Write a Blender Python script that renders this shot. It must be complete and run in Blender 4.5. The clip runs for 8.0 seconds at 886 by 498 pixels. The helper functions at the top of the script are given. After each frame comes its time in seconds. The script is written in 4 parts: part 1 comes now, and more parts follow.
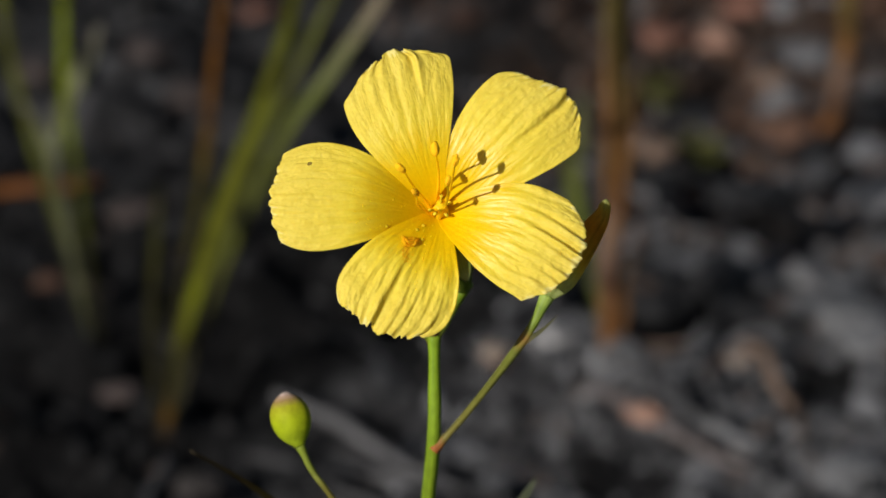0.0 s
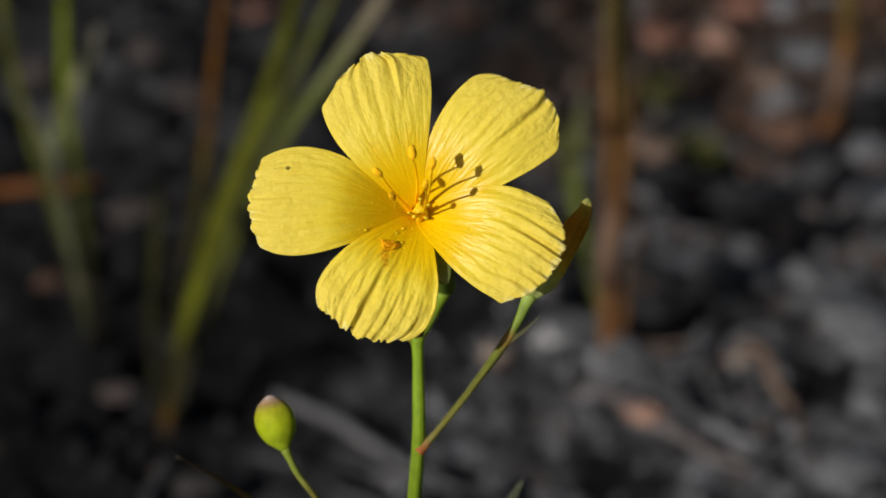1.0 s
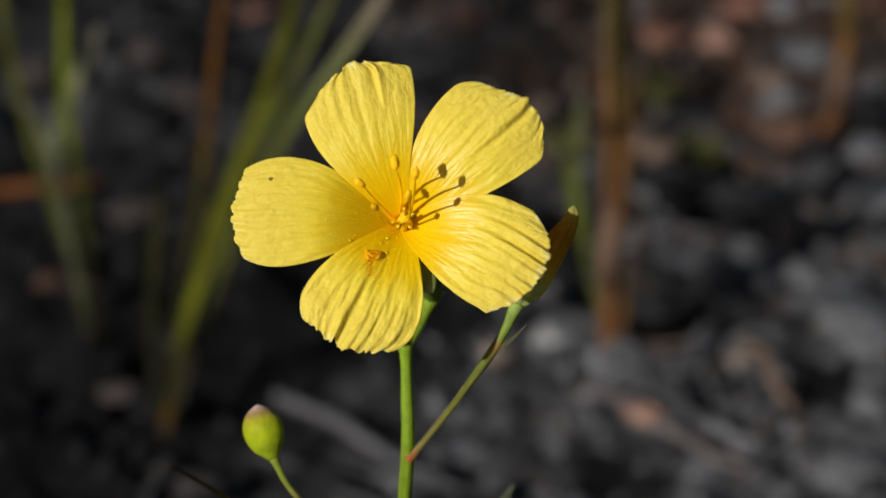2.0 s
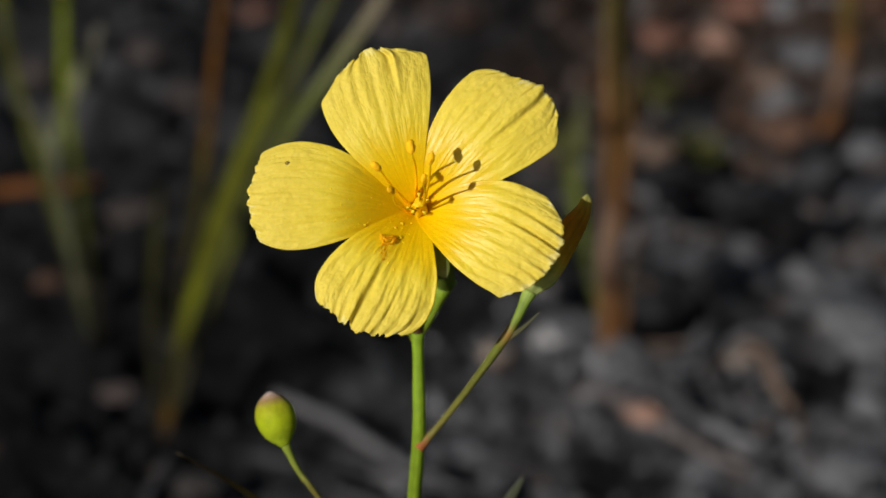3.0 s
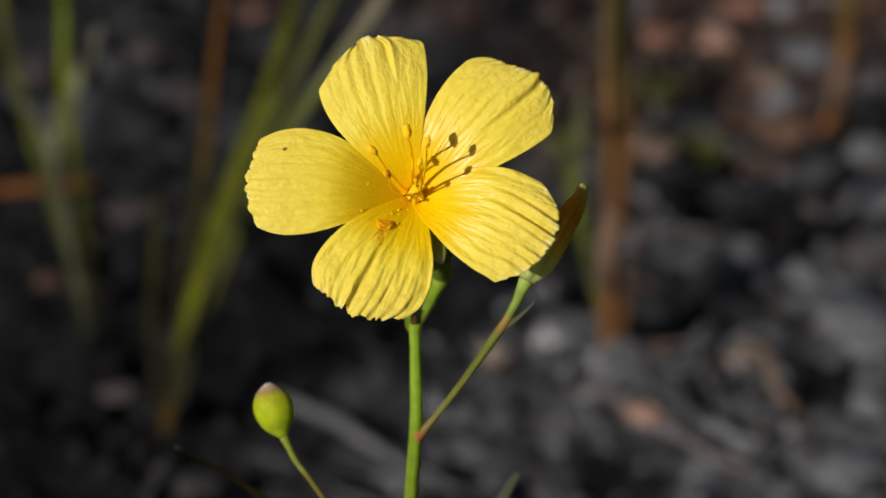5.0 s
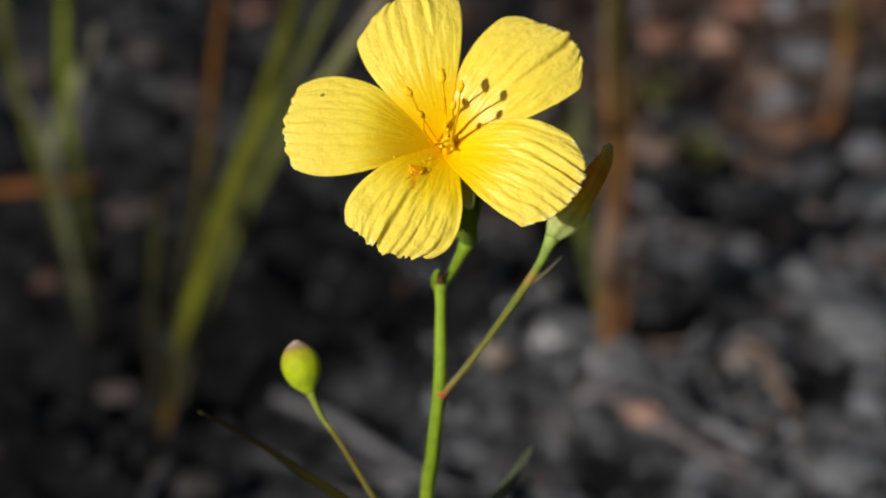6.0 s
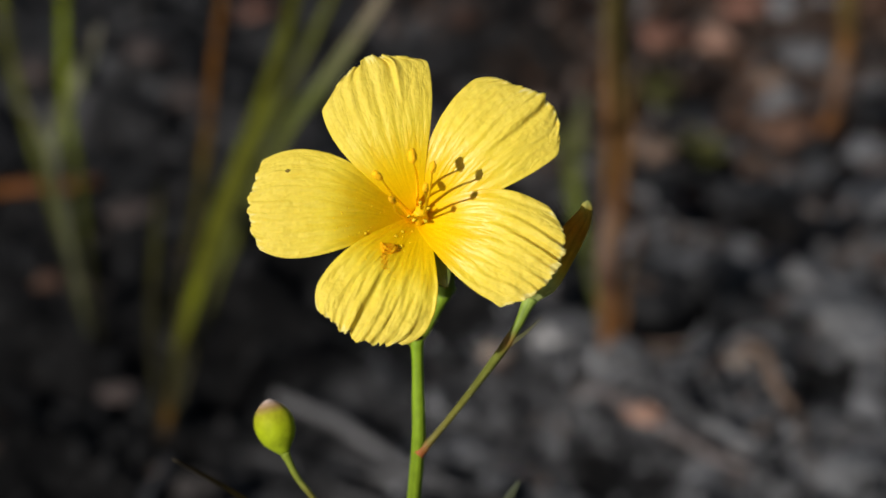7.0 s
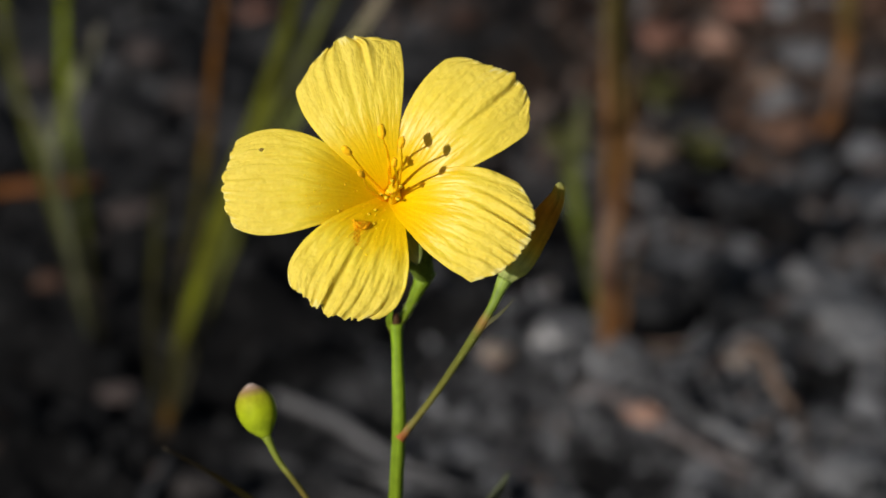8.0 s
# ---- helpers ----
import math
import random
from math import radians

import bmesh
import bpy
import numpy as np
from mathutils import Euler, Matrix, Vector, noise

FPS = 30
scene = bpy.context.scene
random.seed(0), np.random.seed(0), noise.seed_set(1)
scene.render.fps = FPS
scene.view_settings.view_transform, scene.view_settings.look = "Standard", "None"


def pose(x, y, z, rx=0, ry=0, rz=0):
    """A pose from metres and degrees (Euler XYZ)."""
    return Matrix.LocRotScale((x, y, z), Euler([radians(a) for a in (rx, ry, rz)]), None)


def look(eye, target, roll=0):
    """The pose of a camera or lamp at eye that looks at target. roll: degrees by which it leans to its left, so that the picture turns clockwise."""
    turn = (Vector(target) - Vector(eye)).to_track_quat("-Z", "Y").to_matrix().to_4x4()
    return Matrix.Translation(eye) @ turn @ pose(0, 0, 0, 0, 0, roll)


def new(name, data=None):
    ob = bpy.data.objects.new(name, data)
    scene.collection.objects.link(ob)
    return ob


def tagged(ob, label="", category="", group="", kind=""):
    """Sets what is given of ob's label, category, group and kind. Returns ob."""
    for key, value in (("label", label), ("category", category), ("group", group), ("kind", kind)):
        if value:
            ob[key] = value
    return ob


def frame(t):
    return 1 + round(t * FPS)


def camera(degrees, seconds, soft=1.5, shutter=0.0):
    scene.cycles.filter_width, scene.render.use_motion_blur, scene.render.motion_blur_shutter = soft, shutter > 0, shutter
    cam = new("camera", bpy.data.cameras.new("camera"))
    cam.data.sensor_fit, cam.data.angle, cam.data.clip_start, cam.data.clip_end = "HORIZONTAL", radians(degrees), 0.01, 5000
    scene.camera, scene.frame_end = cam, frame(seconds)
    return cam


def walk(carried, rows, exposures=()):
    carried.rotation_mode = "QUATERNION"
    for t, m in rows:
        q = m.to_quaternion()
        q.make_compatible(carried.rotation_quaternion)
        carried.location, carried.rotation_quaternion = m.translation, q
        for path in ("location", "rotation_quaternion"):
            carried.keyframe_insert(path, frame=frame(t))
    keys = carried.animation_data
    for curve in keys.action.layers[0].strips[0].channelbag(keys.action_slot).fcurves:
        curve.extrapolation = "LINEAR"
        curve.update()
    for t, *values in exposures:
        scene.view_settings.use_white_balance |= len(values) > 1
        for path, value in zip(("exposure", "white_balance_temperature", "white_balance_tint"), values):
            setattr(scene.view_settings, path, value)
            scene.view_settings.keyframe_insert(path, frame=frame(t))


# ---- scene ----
from mathutils.bvhtree import BVHTree

# ---- camera: a tripod shot, a hand's length from the flower ----
cam = camera(18, 8.0, soft=1.75)
EYE = (0.0, 0.0, 0.28207)
VIEW = look(EYE, (0.0, math.cos(radians(25)), EYE[2] - math.sin(radians(25))))
walk(cam, [(0.0, VIEW), (8.0, VIEW)],
     exposures=[(0.0, 0.10), (0.5, 0.06), (1.0, -0.04), (4.7, -0.04), (5.8, 0.27), (6.5, 0.28), (7.0, 0.13), (7.5, 0.09), (8.0, 0.08)])
cam.data.dof.use_dof = True
cam.data.dof.focus_distance = 0.2662
cam.data.dof.aperture_fstop = 25.0
cam.data.dof.aperture_blades = 7

# ---- light: low morning sun from behind the camera's left, clear sky ----
SUN_WAY = Vector((0.60, 0.69, -0.41)).normalized()
world = bpy.data.worlds.new("sky")
scene.world = world
world.use_nodes = True
wn = world.node_tree
sky = wn.nodes.new("ShaderNodeTexSky")
sky.sky_type = "NISHITA"
sky.sun_disc = False
sky.sun_elevation = math.asin(-SUN_WAY.z)
sky.sun_rotation = math.atan2(-SUN_WAY.x, -SUN_WAY.y)
wn.links.new(sky.outputs["Color"], wn.nodes["Background"].inputs["Color"])
wn.nodes["Background"].inputs["Strength"].default_value = 0.040
sun = new("sun", bpy.data.lights.new("sun", "SUN"))
sun.data.energy = 4.15
sun.data.angle = radians(0.55)
sun.data.color = (1.0, 0.965, 0.92)
sun.matrix_world = look(-SUN_WAY * 3, (0, 0, 0))


# ---- materials ----
def nodes_of(name):
    m = bpy.data.materials.new(name)
    m.use_nodes = True
    nt = m.node_tree
    return m, nt, nt.nodes["Principled BSDF"], nt.nodes["Material Output"]


def node(nt, kind, **values):
    n = nt.nodes.new(kind)
    for key, value in values.items():
        n.inputs[key].default_value = value
    return n


def ramp(nt, fac, stops):
    r = nt.nodes.new("ShaderNodeValToRGB")
    el = r.color_ramp.elements
    while len(el) < len(stops):
        el.new(0.5)
    for e, (at, c) in zip(el, stops):
        e.position, e.color = at, (*c, 1)
    nt.links.new(fac, r.inputs["Fac"])
    return r.outputs["Color"]


def mix(nt, fac, a, b, how="MIX"):
    n = nt.nodes.new("ShaderNodeMix")
    n.data_type, n.blend_type = "RGBA", how
    if isinstance(fac, float):
        n.inputs[0].default_value = fac
    else:
        nt.links.new(fac, n.inputs[0])
    for k, c in ((6, a), (7, b)):
        if isinstance(c, tuple):
            n.inputs[k].default_value = (*c, 1)
        else:
            nt.links.new(c, n.inputs[k])
    return n.outputs[2]


def bumped(nt, bsdf, height, strength, distance):
    n = node(nt, "ShaderNodeBump", Strength=strength, Distance=distance)
    nt.links.new(height, n.inputs["Height"])
    nt.links.new(n.outputs["Normal"], bsdf.inputs["Normal"])
    return n


def surface(name, low, mid, high, scale, rough=0.7, relief=0.4, depth=0.0004, stretch=(1, 1, 1), through_light=0.0, spread=0.18, gloss=0.25):
    """Grain at two scales, a shade of its own for each object, and fine relief."""
    m, nt, b, out = nodes_of(name)
    co = nt.nodes.new("ShaderNodeTexCoord")
    mp = node(nt, "ShaderNodeMapping", Scale=stretch)
    nt.links.new(co.outputs["Object"], mp.inputs["Vector"])
    n1 = node(nt, "ShaderNodeTexNoise", Scale=scale, Detail=6.0, Roughness=0.6)
    n2 = node(nt, "ShaderNodeTexNoise", Scale=scale * 7.3, Detail=4.0, Roughness=0.65)
    for n in (n1, n2):
        nt.links.new(mp.outputs["Vector"], n.inputs["Vector"])
    both = mix(nt, 0.4, n1.outputs["Color"], n2.outputs["Color"])
    col = ramp(nt, both, [(0.32, low), (0.5, mid), (0.68, high)])
    info = nt.nodes.new("ShaderNodeObjectInfo")
    shade = node(nt, "ShaderNodeMapRange", **{"To Min": 1 - spread, "To Max": 1 + spread})
    nt.links.new(info.outputs["Random"], shade.inputs["Value"])
    col = mix(nt, 1.0, col, shade.outputs["Result"], "MULTIPLY")
    nt.links.new(col, b.inputs["Base Color"])
    b.inputs["Roughness"].default_value = rough
    b.inputs["Specular IOR Level"].default_value = gloss
    bumped(nt, b, n2.outputs["Fac"], relief, depth)
    if through_light:
        tr = nt.nodes.new("ShaderNodeBsdfTranslucent")
        nt.links.new(col, tr.inputs["Color"])
        mx = nt.nodes.new("ShaderNodeMixShader")
        mx.inputs[0].default_value = through_light
        nt.links.new(b.outputs[0], mx.inputs[1])
        nt.links.new(tr.outputs[0], mx.inputs[2])
        nt.links.new(mx.outputs[0], out.inputs["Surface"])
    return m


def petal_material():
    m, nt, b, out = nodes_of("petal")
    uv = nt.nodes.new("ShaderNodeUVMap")
    co = nt.nodes.new("ShaderNodeTexCoord")
    sep = nt.nodes.new("ShaderNodeSeparateXYZ")
    nt.links.new(uv.outputs["UV"], sep.inputs[0])

    def streaks(along, across, detail, distortion):
        mp = node(nt, "ShaderNodeMapping", Scale=(along, across, 1.0))
        nt.links.new(uv.outputs["UV"], mp.inputs["Vector"])
        n = node(nt, "ShaderNodeTexNoise", Scale=1.0, Detail=detail, Roughness=0.6, Distortion=distortion)
        nt.links.new(mp.outputs["Vector"], n.inputs["Vector"])
        return n

    def grains(scale, detail):
        n = node(nt, "ShaderNodeTexNoise", Scale=scale, Detail=detail, Roughness=0.6)
        nt.links.new(co.outputs["Object"], n.inputs["Vector"])
        return n

    # the orange heart fades out unevenly along the veins
    vein = streaks(1.6, 14.0, 3.0, 0.45)
    wander = node(nt, "ShaderNodeMapRange", **{"From Min": 0.25, "From Max": 0.75, "To Min": -0.07, "To Max": 0.07})
    nt.links.new(vein.outputs["Fac"], wander.inputs["Value"])
    place = nt.nodes.new("ShaderNodeMath")
    nt.links.new(sep.outputs["X"], place.inputs[0])
    nt.links.new(wander.outputs["Result"], place.inputs[1])
    base = ramp(nt, place.outputs[0], [(0.0, (0.97, 0.61, 0.0005)), (0.12, (0.97, 0.64, 0.0008)), (0.26, (0.97, 0.655, 0.0015)), (0.38, (0.96, 0.69, 0.007)),
                                       (0.54, (0.95, 0.765, 0.052)), (0.75, (0.91, 0.73, 0.074)), (0.985, (0.89, 0.72, 0.095)), (1.0, (0.92, 0.80, 0.24))])
    crinkle = streaks(7.0, 13.0, 2.5, 0.9)
    cell = grains(3200.0, 3.0)
    blister = grains(1250.0, 1.5)
    tone = ramp(nt, vein.outputs["Fac"], [(0.30, (0.90, 0.86, 0.60)), (0.5, (1.0, 1.0, 1.0)), (0.72, (1.02, 1.05, 1.5))])
    fade = ramp(nt, sep.outputs["X"], [(0.12, (0.0, 0.0, 0.0)), (0.45, (0.30, 0.30, 0.30))])
    col = mix(nt, fade, base, tone, "MULTIPLY")
    speck = ramp(nt, cell.outputs["Fac"], [(0.34, (0.86, 0.82, 0.62)), (0.55, (1, 1, 1))])
    col = mix(nt, 0.4, col, speck, "MULTIPLY")
    nt.links.new(col, b.inputs["Base Color"])
    # silky towards the heart, matt and blistered towards the tip
    silk = ramp(nt, sep.outputs["X"], [(0.30, (0.36, 0.36, 0.36)), (0.50, (0.48, 0.48, 0.48)), (0.72, (0.72, 0.72, 0.72))])
    nt.links.new(silk, b.inputs["Roughness"])
    gloss = ramp(nt, sep.outputs["X"], [(0.20, (0.22, 0.22, 0.22)), (0.42, (0.60, 0.60, 0.60))])
    nt.links.new(gloss, b.inputs["Specular IOR Level"])
    b.inputs["Subsurface Weight"].default_value = 0.05
    b.inputs["Subsurface Radius"].default_value = (1.0, 0.75, 0.15)
    b.inputs["Subsurface Scale"].default_value = 0.0006
    height = mix(nt, 0.55, vein.outputs["Color"], crinkle.outputs["Color"])
    tip = ramp(nt, sep.outputs["X"], [(0.40, (0.10, 0.10, 0.10)), (0.80, (0.36, 0.36, 0.36))])
    height = mix(nt, tip, height, blister.outputs["Color"])
    height = mix(nt, 0.04, height, cell.outputs["Color"])
    bump = bumped(nt, b, height, 0.62, 0.0011)
    firm = ramp(nt, sep.outputs["X"], [(0.10, (0.03, 0.03, 0.03)), (0.32, (0.13, 0.13, 0.13)), (0.55, (0.34, 0.34, 0.34)), (0.85, (0.64, 0.64, 0.64))])
    nt.links.new(firm, bump.inputs["Strength"])
    tr = nt.nodes.new("ShaderNodeBsdfTranslucent")
    nt.links.new(col, tr.inputs["Color"])
    mx = nt.nodes.new("ShaderNodeMixShader")
    mx.inputs[0].default_value = 0.33
    nt.links.new(b.outputs[0], mx.inputs[1])
    nt.links.new(tr.outputs[0], mx.inputs[2])
    nt.links.new(mx.outputs[0], out.inputs["Surface"])
    return m


def along_material(name, stops, rough=0.5, grain=900.0, relief=0.3, thru=0.12, gloss=0.18, streak=0.7, blotch=0.0):
    """A colour that runs along the part (its UV), with grain and, on old leaves and part-shaded grass, blotches."""
    m, nt, b, out = nodes_of(name)
    uv = nt.nodes.new("ShaderNodeUVMap")
    sep = nt.nodes.new("ShaderNodeSeparateXYZ")
    nt.links.new(uv.outputs["UV"], sep.inputs[0])
    co = nt.nodes.new("ShaderNodeTexCoord")
    n = node(nt, "ShaderNodeTexNoise", Scale=grain, Detail=4.0, Roughness=0.6)
    nt.links.new(co.outputs["Object"], n.inputs["Vector"])
    long = node(nt, "ShaderNodeMapping", Scale=(3.0, 14.0, 1.0))
    nt.links.new(uv.outputs["UV"], long.inputs["Vector"])
    st = node(nt, "ShaderNodeTexNoise", Scale=1.0, Detail=4.0)
    nt.links.new(long.outputs["Vector"], st.inputs["Vector"])
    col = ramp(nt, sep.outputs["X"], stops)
    col = mix(nt, streak, col, ramp(nt, st.outputs["Fac"], [(0.3, (0.66, 0.66, 0.6)), (0.5, (1, 1, 1)), (0.7, (1.25, 1.2, 1.1))]), "MULTIPLY")
    col = mix(nt, 0.5, col, ramp(nt, n.outputs["Fac"], [(0.35, (0.72, 0.72, 0.72)), (0.6, (1.1, 1.1, 1.1))]), "MULTIPLY")
    if blotch:
        big = node(nt, "ShaderNodeTexNoise", Scale=75.0, Detail=3.0, Roughness=0.6)
        nt.links.new(co.outputs["Object"], big.inputs["Vector"])
        col = mix(nt, blotch, col, ramp(nt, big.outputs["Fac"], [(0.36, (0.30, 0.24, 0.22)), (0.48, (0.9, 0.85, 0.8)), (0.62, (1.35, 1.4, 1.2))]), "MULTIPLY")
    nt.links.new(col, b.inputs["Base Color"])
    b.inputs["Roughness"].default_value = rough
    b.inputs["Specular IOR Level"].default_value = gloss
    bumped(nt, b, n.outputs["Fac"], relief, 0.0002)
    tr = nt.nodes.new("ShaderNodeBsdfTranslucent")
    nt.links.new(col, tr.inputs["Color"])
    mx = nt.nodes.new("ShaderNodeMixShader")
    mx.inputs[0].default_value = thru
    nt.links.new(b.outputs[0], mx.inputs[1])
    nt.links.new(tr.outputs[0], mx.inputs[2])
    nt.links.new(mx.outputs[0], out.inputs["Surface"])
    return m


# places where the ground's ash colour gives way to black and loose bits are left out: x, y, reach
BLACK_PATCHES = ((0.050, 0.560, 0.014), (0.064, 0.566, 0.014), (0.080, 0.522, 0.009), (0.068, 0.707, 0.012), (0.075, 0.620, 0.010), (0.043, 0.494, 0.008), (0.057, 0.578, 0.010), (-0.017, 0.569, 0.016), (-0.027, 0.552, 0.010), (-0.034, 0.557, 0.010), (0.019, 0.746, 0.022), (0.063, 0.642, 0.012), (0.074, 0.650, 0.013), (0.062, 0.610, 0.010), (0.0776, 0.607, 0.013),
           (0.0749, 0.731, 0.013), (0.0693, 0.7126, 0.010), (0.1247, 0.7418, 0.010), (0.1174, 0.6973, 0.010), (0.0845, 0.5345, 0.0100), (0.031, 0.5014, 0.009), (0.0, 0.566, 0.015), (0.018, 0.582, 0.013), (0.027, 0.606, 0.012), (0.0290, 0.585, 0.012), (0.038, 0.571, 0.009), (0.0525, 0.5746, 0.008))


def in_black_patch(x, y):
    return any(math.hypot(x - hx, y - hy) < reach * 0.9 for hx, hy, reach in BLACK_PATCHES)


def ground_material():
    """Charred black soil; grey ash lies over it to one side, brown humus further back."""
    m, nt, b, out = nodes_of("charred_soil")
    co = nt.nodes.new("ShaderNodeTexCoord")

    def grains(scale, detail, rough):
        n = node(nt, "ShaderNodeTexNoise", Scale=scale, Detail=detail, Roughness=rough)
        nt.links.new(co.outputs["Object"], n.inputs["Vector"])
        return n.outputs["Fac"]

    big, mid, small = grains(14.0, 4.0, 0.6), grains(85.0, 5.0, 0.62), grains(430.0, 5.0, 0.65)
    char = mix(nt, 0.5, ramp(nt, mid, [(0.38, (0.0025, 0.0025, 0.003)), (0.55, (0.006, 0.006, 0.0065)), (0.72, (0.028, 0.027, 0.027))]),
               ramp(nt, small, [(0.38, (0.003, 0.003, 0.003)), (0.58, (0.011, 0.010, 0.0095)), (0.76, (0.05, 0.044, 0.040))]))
    ash = mix(nt, 0.5, ramp(nt, mid, [(0.38, (0.006, 0.006, 0.0075)), (0.50, (0.055, 0.055, 0.058)), (0.62, (0.21, 0.21, 0.217))]),
              ramp(nt, small, [(0.36, (0.014, 0.014, 0.016)), (0.52, (0.060, 0.059, 0.062)), (0.70, (0.18, 0.178, 0.185))]))
    humus = mix(nt, 0.5, ramp(nt, mid, [(0.36, (0.012, 0.008, 0.006)), (0.52, (0.056, 0.035, 0.025)), (0.66, (0.15, 0.094, 0.065))]),
                ramp(nt, small, [(0.36, (0.012, 0.009, 0.007)), (0.54, (0.05, 0.035, 0.028)), (0.72, (0.15, 0.106, 0.08))]))
    sep = nt.nodes.new("ShaderNodeSeparateXYZ")
    nt.links.new(co.outputs["Object"], sep.inputs[0])

    def cover(axis, start, end, patchy):
        """A drift that sets in between start and end along the axis, with a ragged border."""
        a = node(nt, "ShaderNodeMath")
        a.operation = "MULTIPLY_ADD"
        a.inputs[1].default_value = patchy
        nt.links.new(big, a.inputs[0])
        nt.links.new(sep.outputs[axis], a.inputs[2])
        r = node(nt, "ShaderNodeMapRange", **{"From Min": start + patchy * 0.5, "From Max": end + patchy * 0.5})
        nt.links.new(a.outputs[0], r.inputs["Value"])
        return r.outputs["Result"]

    def times(a, b):
        n = nt.nodes.new("ShaderNodeMath")
        n.operation = "MULTIPLY"
        nt.links.new(a, n.inputs[0])
        if isinstance(b, float):
            n.inputs[1].default_value = b
        else:
            nt.links.new(b, n.inputs[1])
        return n.outputs[0]

    # the ash drift round the plant; patches of ash and humus all over the burnt field
    far = node(nt, "ShaderNodeVectorMath")
    far.operation = "DISTANCE"
    far.inputs[1].default_value = (0.03, 0.6, 0.0)
    nt.links.new(co.outputs["Object"], far.inputs[0])
    away = node(nt, "ShaderNodeMapRange", **{"From Min": 0.16, "From Max": 0.42})
    nt.links.new(far.outputs["Value"], away.inputs["Value"])
    field = grains(3.1, 5.0, 0.6)
    rust = grains(4.3, 4.0, 0.55)
    back = cover("Y", 0.60, 0.72, 0.2)
    ash_here = mix(nt, times(back, 0.6), cover("X", -0.045, 0.045, 0.16), (1.0, 1.0, 1.0))
    ash_all = mix(nt, away.outputs["Result"], ash_here, ramp(nt, field, [(0.42, (0, 0, 0)), (0.62, (1, 1, 1))]))
    # ragged round patches where the ash colour drops out to black
    for hx, hy, reach in BLACK_PATCHES:
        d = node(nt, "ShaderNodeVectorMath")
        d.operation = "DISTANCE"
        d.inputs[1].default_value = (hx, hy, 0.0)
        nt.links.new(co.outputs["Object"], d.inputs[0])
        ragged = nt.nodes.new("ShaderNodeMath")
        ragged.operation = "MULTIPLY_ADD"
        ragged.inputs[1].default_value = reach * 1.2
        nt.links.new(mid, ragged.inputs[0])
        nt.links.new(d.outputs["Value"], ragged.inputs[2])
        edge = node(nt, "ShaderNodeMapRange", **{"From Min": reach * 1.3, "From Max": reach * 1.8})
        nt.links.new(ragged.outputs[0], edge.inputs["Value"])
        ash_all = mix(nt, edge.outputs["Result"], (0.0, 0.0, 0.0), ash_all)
    humus_here = times(back, cover("X", 0.0, 0.05, 0.1))
    humus_all = mix(nt, away.outputs["Result"], humus_here, ramp(nt, rust, [(0.5, (0, 0, 0)), (0.68, (1, 1, 1))]))
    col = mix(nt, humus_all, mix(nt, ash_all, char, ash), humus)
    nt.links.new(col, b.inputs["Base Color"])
    b.inputs["Roughness"].default_value = 0.95
    b.inputs["Specular IOR Level"].default_value = 0.12
    bumped(nt, b, small, 0.8, 0.004)
    return m


M_PETAL = petal_material()
M_SOIL = ground_material()
M_STEM = along_material("stem_green", [(0.0, (0.17, 0.12, 0.02)), (0.25, (0.17, 0.24, 0.016)), (1.0, (0.205, 0.325, 0.018))], 0.55)
M_BRANCH = along_material("branch", [(0.0, (0.34, 0.10, 0.03)), (0.10, (0.28, 0.12, 0.035)), (0.20, (0.18, 0.15, 0.035)), (0.66, (0.15, 0.17, 0.03)),
                                     (0.735, (0.25, 0.15, 0.04)), (0.80, (0.17, 0.23, 0.03)), (0.93, (0.20, 0.29, 0.045)), (1.0, (0.36, 0.48, 0.10))], 0.5)
M_STALK = along_material("bud_stalk", [(0.0, (0.22, 0.28, 0.03)), (0.3, (0.17, 0.19, 0.03)), (0.55, (0.17, 0.13, 0.03)), (1.0, (0.15, 0.16, 0.03))], 0.5)
M_BUD = along_material("bud_green", [(0.0, (0.32, 0.42, 0.016)), (0.5, (0.36, 0.43, 0.007)), (0.76, (0.36, 0.36, 0.014)), (0.87, (0.33, 0.22, 0.07)), (0.94, (0.50, 0.34, 0.24)),
                                     (1.0, (0.78, 0.62, 0.55))], 0.7, 1500.0, streak=0.2)
M_SEPAL = along_material("sepal", [(0.0, (0.20, 0.29, 0.03)), (0.5, (0.27, 0.38, 0.05)), (0.85, (0.34, 0.44, 0.09)), (1.0, (0.50, 0.56, 0.22))], 0.7, thru=0.45)
M_POD = along_material("withered_flower", [(0.0, (0.56, 0.66, 0.20)), (0.26, (0.66, 0.70, 0.26)), (0.34, (0.66, 0.58, 0.09)), (0.42, (0.72, 0.48, 0.04)), (0.7, (0.66, 0.34, 0.025)), (0.9, (0.62, 0.48, 0.08)),
                                           (1.0, (0.48, 0.50, 0.16))], 0.6, thru=0.55)
M_LEAF = along_material("narrow_leaf", [(0.0, (0.03, 0.03, 0.005)), (0.5, (0.018, 0.015, 0.003)), (0.8, (0.008, 0.006, 0.002)), (0.97, (0.008, 0.006, 0.003)), (1.0, (0.05, 0.04, 0.025))], 0.85, gloss=0.02, thru=0.02)
M_LEAF2 = along_material("pale_leaf", [(0.0, (0.085, 0.10, 0.04)), (1.0, (0.11, 0.12, 0.075))], 0.75, gloss=0.08)
M_BRACT = along_material("bract", [(0.0, (0.14, 0.08, 0.03)), (0.5, (0.085, 0.085, 0.035)), (1.0, (0.085, 0.085, 0.05))], 0.7)
